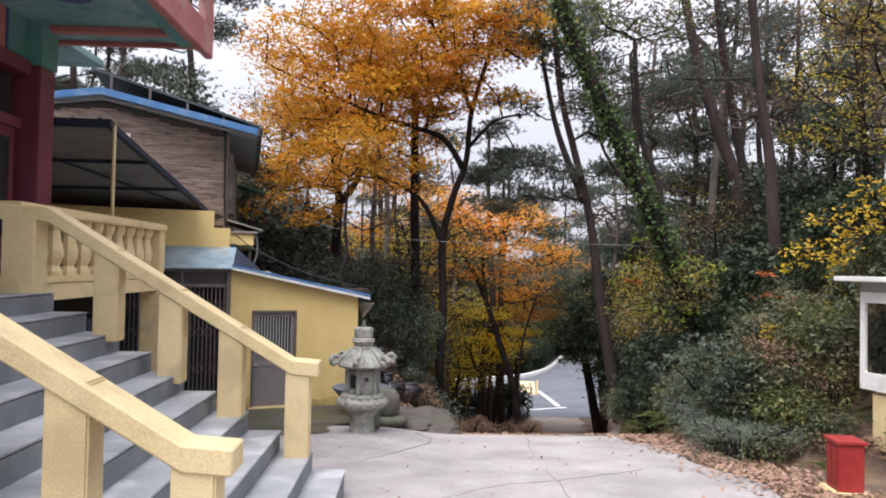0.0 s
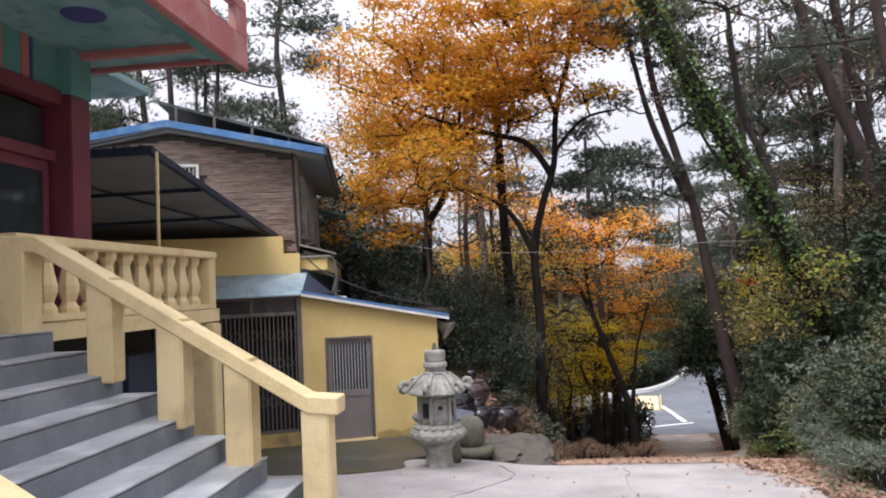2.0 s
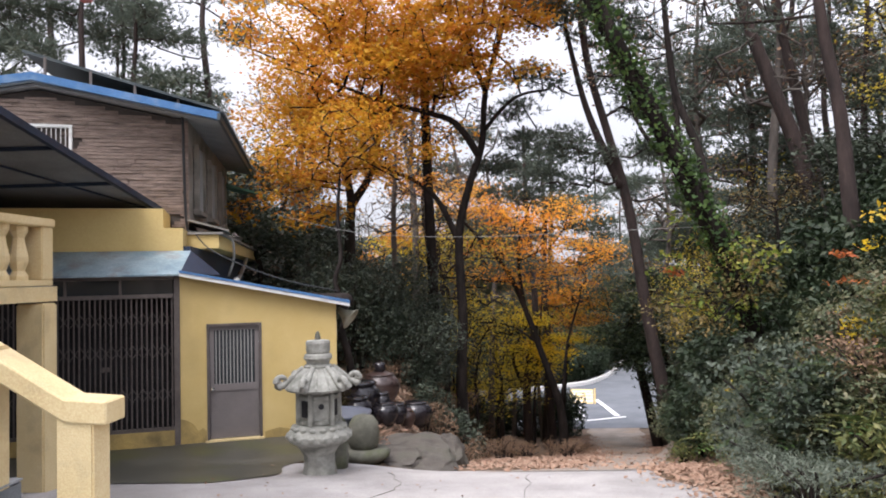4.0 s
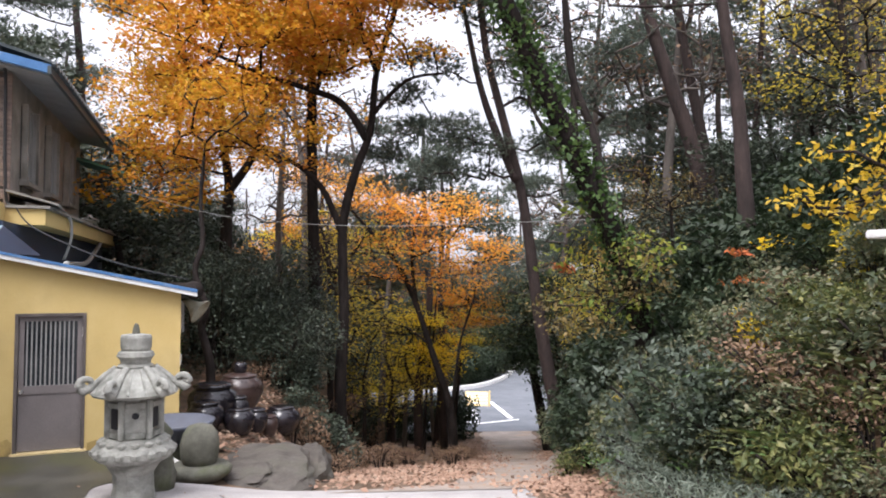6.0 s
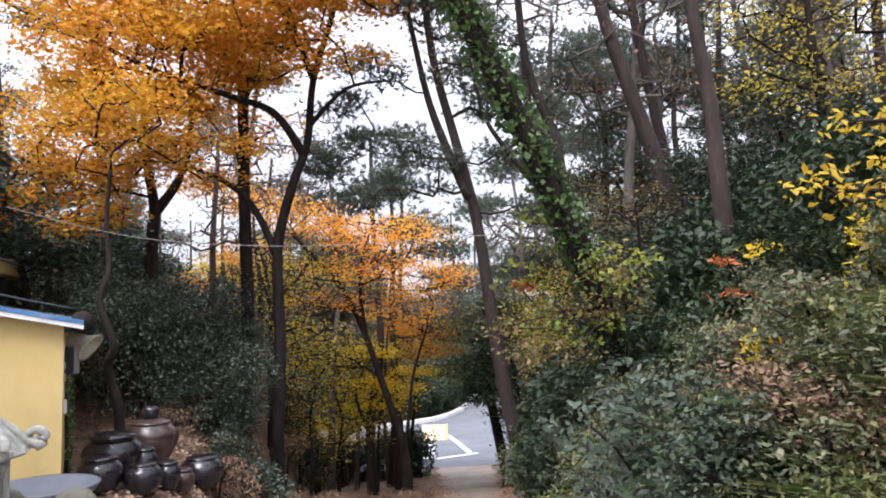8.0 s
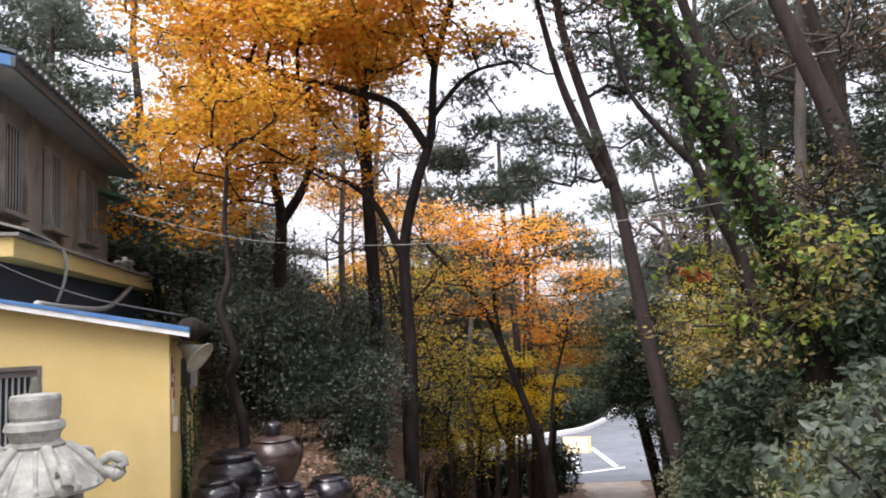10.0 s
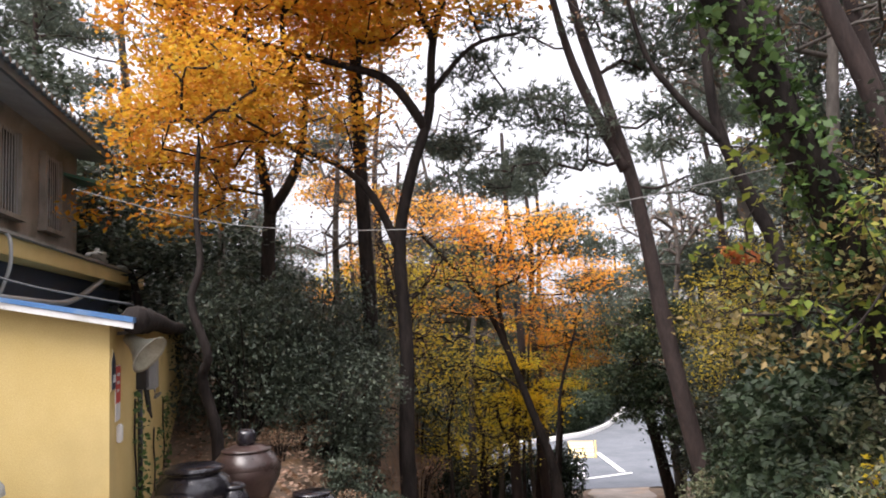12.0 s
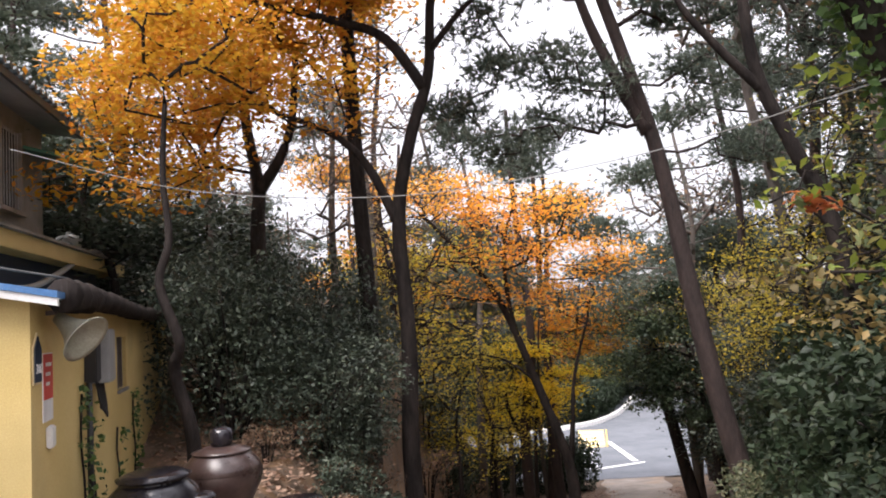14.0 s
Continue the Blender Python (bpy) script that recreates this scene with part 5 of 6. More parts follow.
lean = broadleaf("leaning_tree", (-0.75, 0, 0),
    [([(6.2, 36, -6.9), (6.18, 36, -5.6), (6.0, 36, -4.4), (5.3, 36, -2.3), (4.5, 36, 0.0), (3.7, 36, 1.6), (2.6, 36, 2.9), (1.6, 36, 4.0)], 0.25, 0.05), ([(6.1, 36, -5.0), (6.3, 36, -3.4), (6.5, 36, -1.8), (7.1, 36, 0.1)], 0.10, 0.04), ([(4.6, 36, -0.2), (4.4, 36, 1.5), (4.5, 36, 3.0), (5.0, 35.8, 4.4)], 0.10, 0.03), ([(5.2, 36, -2.0), (4.2, 35.7, -1.2), (3.0, 35.5, -0.9), (1.8, 35.4, -1.0)], 0.05, 0.02), ([(4.1, 36, 0.9), (3.2, 36.2, 0.9), (2.0, 36.3, 1.2), (1.0, 36.2, 1.8)], 0.05, 0.02)],
    [((5.4, 36, 3.8), (2.6, 2.0, 0.9)), ((6.9, 35.6, 2.1), (2.1, 1.6, 0.7)), ((2.4, 36, 4.6), (2.0, 1.6, 0.8)), ((4.4, 36, 2.4), (2.4, 1.4, 0.5)), ((6.6, 35.8, 0.6), (1.6, 1.3, 0.5)), ((3.2, 36, 1.2), (1.8, 1.2, 0.4))], 230, 34, 0.15, L_ORANGE, BARK, "leaning grey tree with thin orange leaves beside the path", 22, 0.42, 0.8, tip=0.010)
straight_tree([(11.1, 42, -8.3), (10.7, 42, -6.3), (10.2, 42, -3.8), (9.7, 42, -1.5)], 0.3, 0.2, "dark slanting trunk at the path edge", BARK, L_LIGHT, [((8.6, 41.6, -1.6), (2.4, 1.8, 1.2)), ((9.6, 41.6, 0.2), (2.2, 1.8, 1.0))], 23, 60, 60)
pine_a = pine("leaning_pine", (0, 0, 0),
    [([(10.2, 34, -6.4), (9.9, 34, -5.4), (9.3, 34, -2.6), (8.8, 34, 0.5), (8.5, 34, 2.8), (8.1, 34, 5.1), (7.4, 34, 7.8), (6.6, 34, 11.0), (6.2, 34, 15.0)], 0.36, 0.14), ([(8.0, 34, 5.2), (7.1, 34.3, 7.4), (6.4, 34.5, 9.6), (5.7, 34.6, 13.0)], 0.24, 0.1)],
    [((5.8, 34, 14.5), (3.4, 3.0, 1.6)), ((4.6, 33.6, 7.4), (2.0, 1.6, 0.6)), ((8.6, 34, 10.2), (2.2, 1.8, 0.7)), ((4.2, 34, 10.2), (1.6, 1.4, 0.5)), ((5.4, 34, 5.6), (1.5, 1.2, 0.5)), ((3.2, 33.8, 8.8), (1.2, 1.0, 0.4)), ((10.2, 34, 7.0), (1.6, 1.2, 0.5)), ((2.6, 34, 6.4), (1.3, 1.0, 0.5)), ((7.6, 34, 12.4), (2.0, 1.6, 0.7)), ((3.6, 33.8, 5.0), (2.0, 1.4, 0.4)), ((6.4, 33.6, 6.6), (1.8, 1.3, 0.4)), ((9.8, 33.8, 9.0), (2.2, 1.6, 0.5)), ((10.8, 34, 4.6), (1.8, 1.3, 0.45)), ((11.4, 34, 11.5), (2.2, 1.6, 0.6))], 430, 17, "leaning double trunk pine with bare lower limbs", 24, BARKPINE, 0.3, 0.36, width=0.024)
pine_a.matrix_basis = Matrix.Translation((2.5, 8, 0.9)) @ Matrix.Scale(0.66, 4) @ Matrix.Translation((-2.5, -8, -0.9))
ivy_tree = broadleaf("ivy_clad_tree", (0, 0, 0),
    [([(7.3, 17.5, -1.9), (7.0, 17.3, -0.4), (6.3, 16.9, 1.45), (5.75, 16.6, 2.45), (5.25, 16.4, 3.4), (4.65, 16.2, 4.5), (4.1, 16.0, 5.5), (3.4, 15.8, 6.9), (2.9, 15.7, 8.4)], 0.22, 0.14), ([(6.0, 16.8, 1.9), (6.0, 17.2, 3.4), (5.6, 17.4, 4.8), (5.5, 17.6, 7.0)], 0.10, 0.05)],
    [((3.6, 15.8, 9.2), (1.6, 1.5, 0.9)), ((5.4, 17.4, 7.6), (1.3, 1.2, 0.7)), ((6.0, 16.9, 1.0), (0.9, 0.7, 0.5))], 70, 40, 0.10, L_LIGHT, BARK, "leaning trunk clad in bright green ivy on the bank", 25, 0.3, 0.5, fold=True)
rng_i = np.random.default_rng(5)
line = spline([(6.75, 17.2, 0.2), (6.3, 16.9, 1.45), (5.75, 16.6, 2.45), (5.25, 16.4, 3.4), (4.65, 16.2, 4.5), (4.1, 16.0, 5.5), (3.4, 15.8, 6.9), (2.9, 15.7, 8.4)], 12)
cs = []
for p in line:
    k = 52
    d = rng_i.normal(size=(k, 3))
    d /= np.linalg.norm(d, axis=1)[:, None]
    cs.append(np.array(p) + d * rng_i.uniform(0.17, 0.36, size=(k, 1)) + rng_i.normal(size=(k, 3)) * 0.05)
new("ivy", leaf_mesh("ivy", np.concatenate(cs), 0.095, rng_i, L_IVY, 0.8, 0.2, True)).parent = ivy_tree
for pts, r, s in (([(11.2, 23.5, 1.0), (10.7, 23.5, 4.1), (10.0, 23.5, 6.2), (9.3, 23.5, 8.4), (8.6, 23.5, 12)], 0.26, 31), ([(12.2, 25, 1.5), (11.7, 25, 4.3), (10.8, 25, 9.1), (10.4, 25, 13)], 0.2, 32), ([(9.2, 17.7, 0.6), (9.0, 17.7, 2.7), (8.9, 17.7, 4.2), (8.6, 17.7, 6.2), (8.3, 17.7, 9.5)], 0.18, 33)):
    top = pts[-1]
    pine("bank_pine", (0, 0, 0), [(pts, r, r * 0.5)], [((top[0], top[1], top[2] + 0.4), (2.6, 2.4, 1.4)), ((top[0] - 1.4, top[1] - 0.4, top[2] - 3.2), (1.4, 1.2, 0.5)), ((top[0] + 1.3, top[1], top[2] - 2.4), (1.3, 1.2, 0.5))], 60, 24, "reddish brown pine trunk on the bank", s, BARKPINE, length=0.16, width=0.012)
crooked = broadleaf("crooked_tree", (0, 0, 0), [([(8.3, 22, -1.0), (7.9, 22, 1.4), (7.45, 22, 2.6), (7.0, 22, 3.9), (6.9, 22, 5.8), (6.7, 22, 8.0)], 0.16, 0.06), ([(7.1, 22, 3.5), (6.5, 22, 4.2), (5.9, 22, 5.1), (5.6, 22, 6.4)], 0.09, 0.03)], [((6.2, 22, 7.6), (1.8, 1.5, 1.2)), ((5.2, 22, 6.6), (1.0, 1.0, 0.6))], 70, 8, 0.1, L_BROWN, BARK, "crooked nearly bare dark tree on the bank", 34)

# overhanging yellow branch on the bank above the cabinet
over = broadleaf("overhanging_yellow_tree", (0, 0, -0.3), [([(9.9, 12.5, 1.8), (9.6, 12.0, 3.4), (8.8, 11.6, 3.4), (7.8, 11.4, 2.7), (6.9, 11.5, 2.0)], 0.07, 0.02), ([(9.6, 12.0, 3.4), (9.4, 11.8, 4.6), (9.3, 11.9, 5.6)], 0.06, 0.02)],
    [((6.7, 11.5, 2.1), (0.7, 0.4, 0.16)), ((7.4, 11.5, 2.6), (0.8, 0.5, 0.2)), ((8.1, 11.6, 3.1), (0.8, 0.5, 0.25)), ((8.8, 11.8, 3.8), (0.8, 0.6, 0.3)), ((9.3, 12.0, 4.9), (0.7, 0.6, 0.3))], 110, 15, 0.085, L_GOLD, BARK, "yellow leaved branches hanging over the bank", 35, 0.16, 0.4, fold=True)

broadleaf("yellow_tree", (0, 0, 0), [([(4.6, 42, -8.0), (4.7, 42, -5.0), (5.0, 42, -2.4), (5.2, 42, 0.0)], 0.10, 0.03), ([(4.8, 42, -4.2), (5.4, 41.8, -3.3), (6.2, 41.7, -2.9)], 0.05, 0.02)], [((5.6, 41.6, -3.0), (1.6, 1.0, 0.3)), ((6.2, 41.8, -2.3), (1.2, 0.9, 0.25)), ((4.6, 41.8, -2.6), (1.2, 0.9, 0.25)), ((5.2, 41.8, -3.7), (1.1, 0.8, 0.2)), ((4.4, 41.6, -1.2), (1.3, 0.9, 0.3))], 80, 42, 0.15, L_YELLOW, BARK, "slender tree with level sprays of bright yellow leaves", 36, 0.3, 0.85)
broadleaf("orange_tree", (0, 0, 0), [([(6.4, 46, -8.8), (6.8, 46, -5.0), (7.2, 46, -1.5), (7.6, 46, 1.5)], 0.13, 0.04)], [((7.2, 45.6, -0.4), (2.0, 1.4, 0.5)), ((8.2, 45.8, -1.4), (1.5, 1.2, 0.4)), ((6.4, 45.8, -1.6), (1.4, 1.2, 0.35)), ((8.4, 45.8, 0.9), (1.8, 1.4, 0.6)), ((6.0, 46, 1.2), (1.8, 1.4, 0.6)), ((7.4, 45.6, -2.5), (1.3, 1.0, 0.3))], 150, 46, 0.17, L_ORANGE, BARK, "slender tree with clear orange leaves farther down the path", 37, 0.42, 0.8)
broadleaf("weeping_evergreen", (0, 0, 0), [([(11.6, 40.5, -7.0), (11.4, 40.4, -4.4), (10.9, 40.3, -2.0), (10.4, 40.2, 0.6)], 0.15, 0.05), ([(11.3, 40.4, -3.6), (10.2, 40.2, -3.0), (9.3, 40, -3.4)], 0.06, 0.02), ([(10.9, 40.3, -1.8), (9.6, 40.1, -1.4), (8.5, 40, -1.9)], 0.06, 0.02)], [((10.0, 40, -0.6), (1.5, 1.2, 0.5)), ((9.2, 40, -1.9), (1.4, 1.1, 0.5)), ((10.2, 40.2, -2.6), (1.4, 1.1, 0.5)), ((9.5, 40, -3.3), (1.0, 0.9, 0.45)), ((10.8, 40.2, -4.2), (0.9, 0.9, 0.5)), ((10.6, 40.2, 0.7), (1.3, 1.1, 0.5))], 150, 70, 0.15, L_FIR, BARK, "evergreen with drooping dark leaves beside the path", 44, 0.32, 0.3, sag=0.2)
broadleaf("creeper", (0, 0, 0), [([(6.3, 17.0, 0.2), (5.9, 17.1, 0.9), (5.3, 17.2, 1.3)], 0.02, 0.008), ([(6.3, 17.0, 0.4), (6.6, 16.6, 0.9), (6.2, 16.2, 0.6), (5.8, 16.0, 0.3)], 0.02, 0.008)], [((5.2, 17.2, 1.35), (0.45, 0.3, 0.25)), ((5.9, 16.4, 0.55), (0.8, 0.4, 0.25)), ((6.6, 16.3, 1.4), (0.5, 0.4, 0.5)), ((5.6, 16.9, 2.0), (0.4, 0.3, 0.4))], 38, 9, 0.12, L_LIME, BARK, "light green creeper with yellowing leaves under the ivy trunk", 38, 0.14, 0.4, "creeper", fold=True)
broadleaf("creeper", (0, 0, 0), [([(5.75, 17.2, 0.7), (5.5, 17.25, 1.0), (5.4, 17.3, 1.15)], 0.012, 0.006)], [((5.45, 17.25, 1.17), (0.16, 0.1, 0.07))], 9, 6, 0.13, L_RED, BARK, "creeper spray with a few orange red leaves", 39, 0.06, 0.4, "creeper", fold=True)

broadleaf("creeper", (0, 0, 0), [([(7.0, 17.2, -0.4), (6.4, 16.9, 0.5), (5.6, 16.8, 0.7), (4.9, 16.9, 0.5)], 0.018, 0.006), ([(6.9, 16.9, 0.0), (6.7, 16.4, 0.9), (6.3, 16.1, 0.9)], 0.016, 0.006)], [((5.1, 16.9, 0.5), (0.5, 0.35, 0.16)), ((5.9, 16.8, 0.75), (0.6, 0.35, 0.2)), ((6.6, 16.5, 0.8), (0.5, 0.35, 0.3)), ((5.6, 16.5, 0.2), (0.6, 0.3, 0.2)), ((6.4, 16.2, 1.3), (0.4, 0.3, 0.3))], 75, 12, 0.085, L_TAWNY, BARK, "tangled creeper with tawny withering leaves on the bank", 45, 0.16, 0.4, "creeper", fold=True)
broadleaf("russet_tree", (0, 0, 0), [([(11.6, 15.5, 2.6), (11.2, 15.3, 5.0), (10.8, 15.0, 7.5)], 0.12, 0.05)], [((10.8, 15.0, 6.6), (1.8, 1.4, 1.0)), ((10.2, 14.6, 4.9), (1.5, 1.2, 0.6)), ((11.6, 15, 8.0), (1.8, 1.4, 0.9)), ((9.4, 14.8, 7.4), (1.3, 1.1, 0.6))], 150, 20, 0.09, L_TAWNY, BARK, "russet and gold tree standing high on the bank", 40, 0.3, 0.6)
broadleaf("russet_tree", (0, 0, 0), [([(13.2, 20.5, 3.2), (12.8, 20.3, 6.0), (12.4, 20.0, 8.5)], 0.12, 0.05)], [((12.4, 20.0, 7.0), (2.0, 1.5, 1.0)), ((11.8, 19.6, 5.4), (1.6, 1.2, 0.7)), ((13.0, 20, 9.0), (1.8, 1.4, 0.9))], 130, 20, 0.10, L_OLIVE, BARK, "thin yellow green tree standing on the bank", 43, 0.35, 0.6)

# ---- woods behind: a few kinds of tree, repeated ----
def proto_pine(seed, h, label):
    rng = random.Random(seed)
    x, pts = 0.0, [(0, 0, -1.0)]
    for k in range(1, 6):
        x += rng.uniform(-0.35, 0.35)
        pts.append((x, rng.uniform(-0.3, 0.3), h * k / 5))
    blobs = []
    for k in range(9):
        z = h * rng.uniform(0.5, 0.98)
        a = rng.uniform(0, 6.28)
        r = (h - z) * 0.35 + rng.uniform(0.5, 1.4)
        blobs.append(((x * z / h + r * math.cos(a), r * math.sin(a), z), (rng.uniform(0.8, 1.6), rng.uniform(0.8, 1.6), rng.uniform(0.25, 0.5))))
    return pine("woodland_pine", (0, 0, -80), [(pts, 0.24, 0.07)], blobs, 95, 26, label, seed, BARKPINE, 0.26, 0.42, "pines of the wood", width=0.024, per=6)


PINES = [proto_pine(41, 15, "tall woodland pine with grey green needle pads"), proto_pine(42, 18, "tall woodland pine with open crown"), proto_pine(43, 13, "woodland pine with spreading crown")]


def proto_leafy(seed, h, leaves, label, bark, n=90, per=40, size=0.17, low=0.35):
    rng = random.Random(seed)
    pts = [(0, 0, -1.0), (rng.uniform(-0.3, 0.3), 0, h * 0.3), (rng.uniform(-0.6, 0.6), rng.uniform(-0.4, 0.4), h * 0.6), (rng.uniform(-0.8, 0.8), 0, h * 0.85)]
    blobs = [((rng.uniform(-1.6, 1.6), rng.uniform(-1.3, 1.3), h * rng.uniform(low, 0.95)), (rng.uniform(1.0, 1.9), rng.uniform(1.0, 1.7), rng.uniform(0.4, 0.9))) for k in range(7)]
    return broadleaf("woodland_tree", (0, 0, -80), [(pts, 0.15, 0.04)], blobs, n, per, size, leaves, bark, label, seed, 0.5, 0.6, "tree", "trees of the wood")


YELLOWS = [proto_leafy(51, 8, L_YELLOW, "slender woodland tree with yellow leaves", BARKGREY), proto_leafy(52, 9, L_ORANGE, "slender woodland tree with orange leaves", BARKGREY), proto_leafy(53, 7, L_YELLOW, "low woodland tree with yellow green leaves", BARK, 80, 50)]
GREENS = [proto_leafy(54, 6.5, L_DARK, "dense dark evergreen tree of the wood", BARK, 120, 75, 0.17, 0.15), proto_leafy(55, 5.5, L_DARK, "low dark evergreen tree", BARK, 110, 75, 0.16, 0.1)]
BARES = [proto_leafy(56, 10, L_BROWN, "nearly bare tree with withered leaves", BARKGREY, 260, 6, 0.12, 0.35), proto_leafy(57, 12, L_BROWN, "bare grey tree with thin branches", BARKGREY, 300, 3, 0.12, 0.4)]


SAPLINGS = [proto_leafy(58, 7.5, L_OLIVE, "thin dark sapling with olive yellow leaves", BARK, 130, 14, 0.13, 0.3), proto_leafy(59, 8.5, L_OLIVE, "thin forked sapling with few yellow leaves", BARK, 150, 9, 0.13, 0.35), proto_leafy(60, 6.5, L_TAWNY, "thin sapling with tawny leaves", BARK, 120, 10, 0.12, 0.3)]
PLACED = set()


def put_one(k, m):
    """The first is set down itself, all others are copies of it."""
    if k.name in PLACED:
        return copy_thing(k, m)
    PLACED.add(k.name)
    k.matrix_basis = m
    return k


def plant(kinds, spots, seed, s0=0.85, s1=1.2):
    rng = random.Random(seed)
    for x, y in spots:
        c = put_one(rng.choice(kinds), pose(x, y, gz(x, y), 0, 0, rng.uniform(0, 360)))
        c.scale = [rng.uniform(s0, s1)] * 3


def strew(x0, x1, y0, y1, n, seed, gap=1.0, keep=lambda x, y: True):
    rng = random.Random(seed)
    out = []
    for _ in range(n * 30):
        x, y = rng.uniform(x0, x1), rng.uniform(y0, y1)
        if keep(x, y) and all((x - a) ** 2 + (y - b) ** 2 > gap * gap for a, b in out):
            out.append((x, y))
            if len(out) == n:
                break
    return out


side = lambda x, y: x > 1.6 + (y - 4) * 0.262 + 1.4 or x < 3
clear = lambda x, y: (side(x, y) or x < path_edges(y)[0] - 1.3) and not (path_edges(y)[0] - 1.3 < x < path_edges(y)[1] + 0.6) and not (y > 55 and 6 < x < 24) and not (55 < y < 84 and x > -4)
plant(PINES, strew(-34, -7, 31, 60, 12, 61, 3.0), 61)
plant(PINES, strew(-6, 7, 44, 54, 3, 62, 3.0, clear), 62)
plant(PINES, strew(14, 32, 30, 56, 11, 63, 3.0, clear), 63)
lot = lambda x, y: not (9 < x < 27 and y < 106)
plant(PINES, strew(-40, 50, 86, 118, 40, 64, 3.0, lot), 64, 1.1, 1.6)
plant(GREENS, strew(-34, 44, 84, 100, 9, 73, 2.4, lot), 73, 1.2, 1.9)
plant(BARES, strew(-20, 34, 84, 110, 18, 74, 2.4, lot), 74, 1.3, 2.0)
plant(GREENS, strew(4, 36, 104, 116, 22, 77, 2.0), 77, 1.5, 2.2)
plant(YELLOWS, strew(4, 34, 104, 112, 12, 78, 2.0), 78, 1.2, 1.6)
plant(PINES, [(13.2, 40), (14.5, 47), (15.5, 54), (3.2, 50), (-2.0, 47), (16.2, 37), (12.6, 31)], 75, 0.95, 1.15)
plant(BARES, [(9.8, 29), (12.0, 44), (2.4, 45), (10.6, 25.5), (0.4, 47), (14, 52), (-1.2, 38)], 76, 1.2, 1.7)
plant(YELLOWS, strew(-9, 6, 40, 54, 4, 65, 2.0, clear), 65)
plant(YELLOWS, strew(-20, 34, 84, 112, 26, 66, 2.4, lot), 66, 1.0, 1.6)
plant(BARES, strew(-8, 7, 30, 54, 8, 67, 2.0, clear), 67)
plant(BARES, strew(11, 24, 24, 50, 8, 68, 2.4, clear), 68)
plant(GREENS, strew(-12, -2.6, 26, 34, 9, 69, 1.8), 69)
plant(GREENS, strew(-5.5, -1.6, 22.5, 27, 3, 70, 1.5, lambda x, y: (x + 0.75) * 0.97 + (y - 16.45) * 0.24 > 2.6), 70, 0.6, 0.8)
plant(GREENS, strew(12, 20, 36, 50, 7, 71, 2.0, clear), 71)
plant(PINES, [p for p in [(4.4, 42.5), (5.6, 47.5), (6.6, 52.5), (3.0, 53.5)] if clear(*p)], 107, 1.0, 1.2)
plant(YELLOWS, [p for p in [(11.4, 49), (11.8, 53)] if clear(*p)], 109, 1.1, 1.3)
plant(GREENS, strew(7.6, 14, 20.5, 34, 9, 72, 1.8, lambda x, y: side(x, y) and x > path_edges(y)[1] + 1.0), 72, 0.6, 0.85)

plant(SAPLINGS, strew(-1.8, 1.8, 31, 48, 7, 130, 1.6, clear), 130, 0.75, 1.15)
plant(SAPLINGS, strew(2.2, 4.6, 42, 50, 4, 135, 1.5, clear), 135, 0.75, 1.05)
plant(SAPLINGS, strew(9.5, 14, 30, 46, 7, 131, 1.6, lambda x, y: x > path_edges(y)[1] + 1.4), 131, 0.7, 1.0)
plant(SAPLINGS, strew(6.4, 10.5, 19.5, 30, 5, 132, 1.6, lambda x, y: side(x, y) and x > path_edges(y)[1] + 1.2), 132, 0.5, 0.75)

# ---- undergrowth ----
S_DARK = shrub("evergreen_shrub", 0.75, 1.1, 2100, 0.085, L_DARK, "glossy dark evergreen shrub under the trees", 81)
S_THICK = shrub("evergreen_thicket", 1.4, 2.1, 6500, 0.085, L_DARK, "tall dark evergreen thicket behind the jars", 89, stems=16)
S_HEDGE = shrub("evergreen_hedge_shrub", 1.0, 2.5, 1900, 0.19, L_FIR, "glossy broad leaved evergreen hedge shrub by the railing", 90, stems=8, fold=True)
S_BANK = shrub("bank_shrub", 0.65, 0.75, 1700, 0.068, L_BANK, "dull green shrub on the bank", 82)
# these dark leaves carry the canopy's shade in their colour
S_SHADE = shrub("shade_toned_shrub", 0.85, 1.15, 1500, 0.12, L_FIR, "broad leaved shrub with canopy shade in its dark leaf colour", 89, stems=10)
S_BROWN = shrub("withered_shrub", 0.6, 0.7, 1000, 0.06, L_BROWN, "brown withered undergrowth among fallen leaves", 83, stems=16)
S_LIGHT = shrub("light_green_shrub", 0.5, 0.6, 900, 0.075, L_LIGHT, "light green shrub with yellowing leaves", 84, slim=0.4)
S_GREY = shrub("grey_green_bush", 0.7, 0.5, 4200, 0.075, L_GREY, "feathery grey green bush at the yard edge", 85, slim=0.12, stems=20, fold=False)
S_YEL = shrub("yellow_sapling", 0.35, 0.9, 150, 0.13, L_YELLOW, "sapling with bright yellow leaves", 86, slim=0.45)
S_RED = shrub("red_sapling", 0.3, 0.6, 90, 0.12, L_RED, "sapling with orange red leaves", 87, slim=0.45)


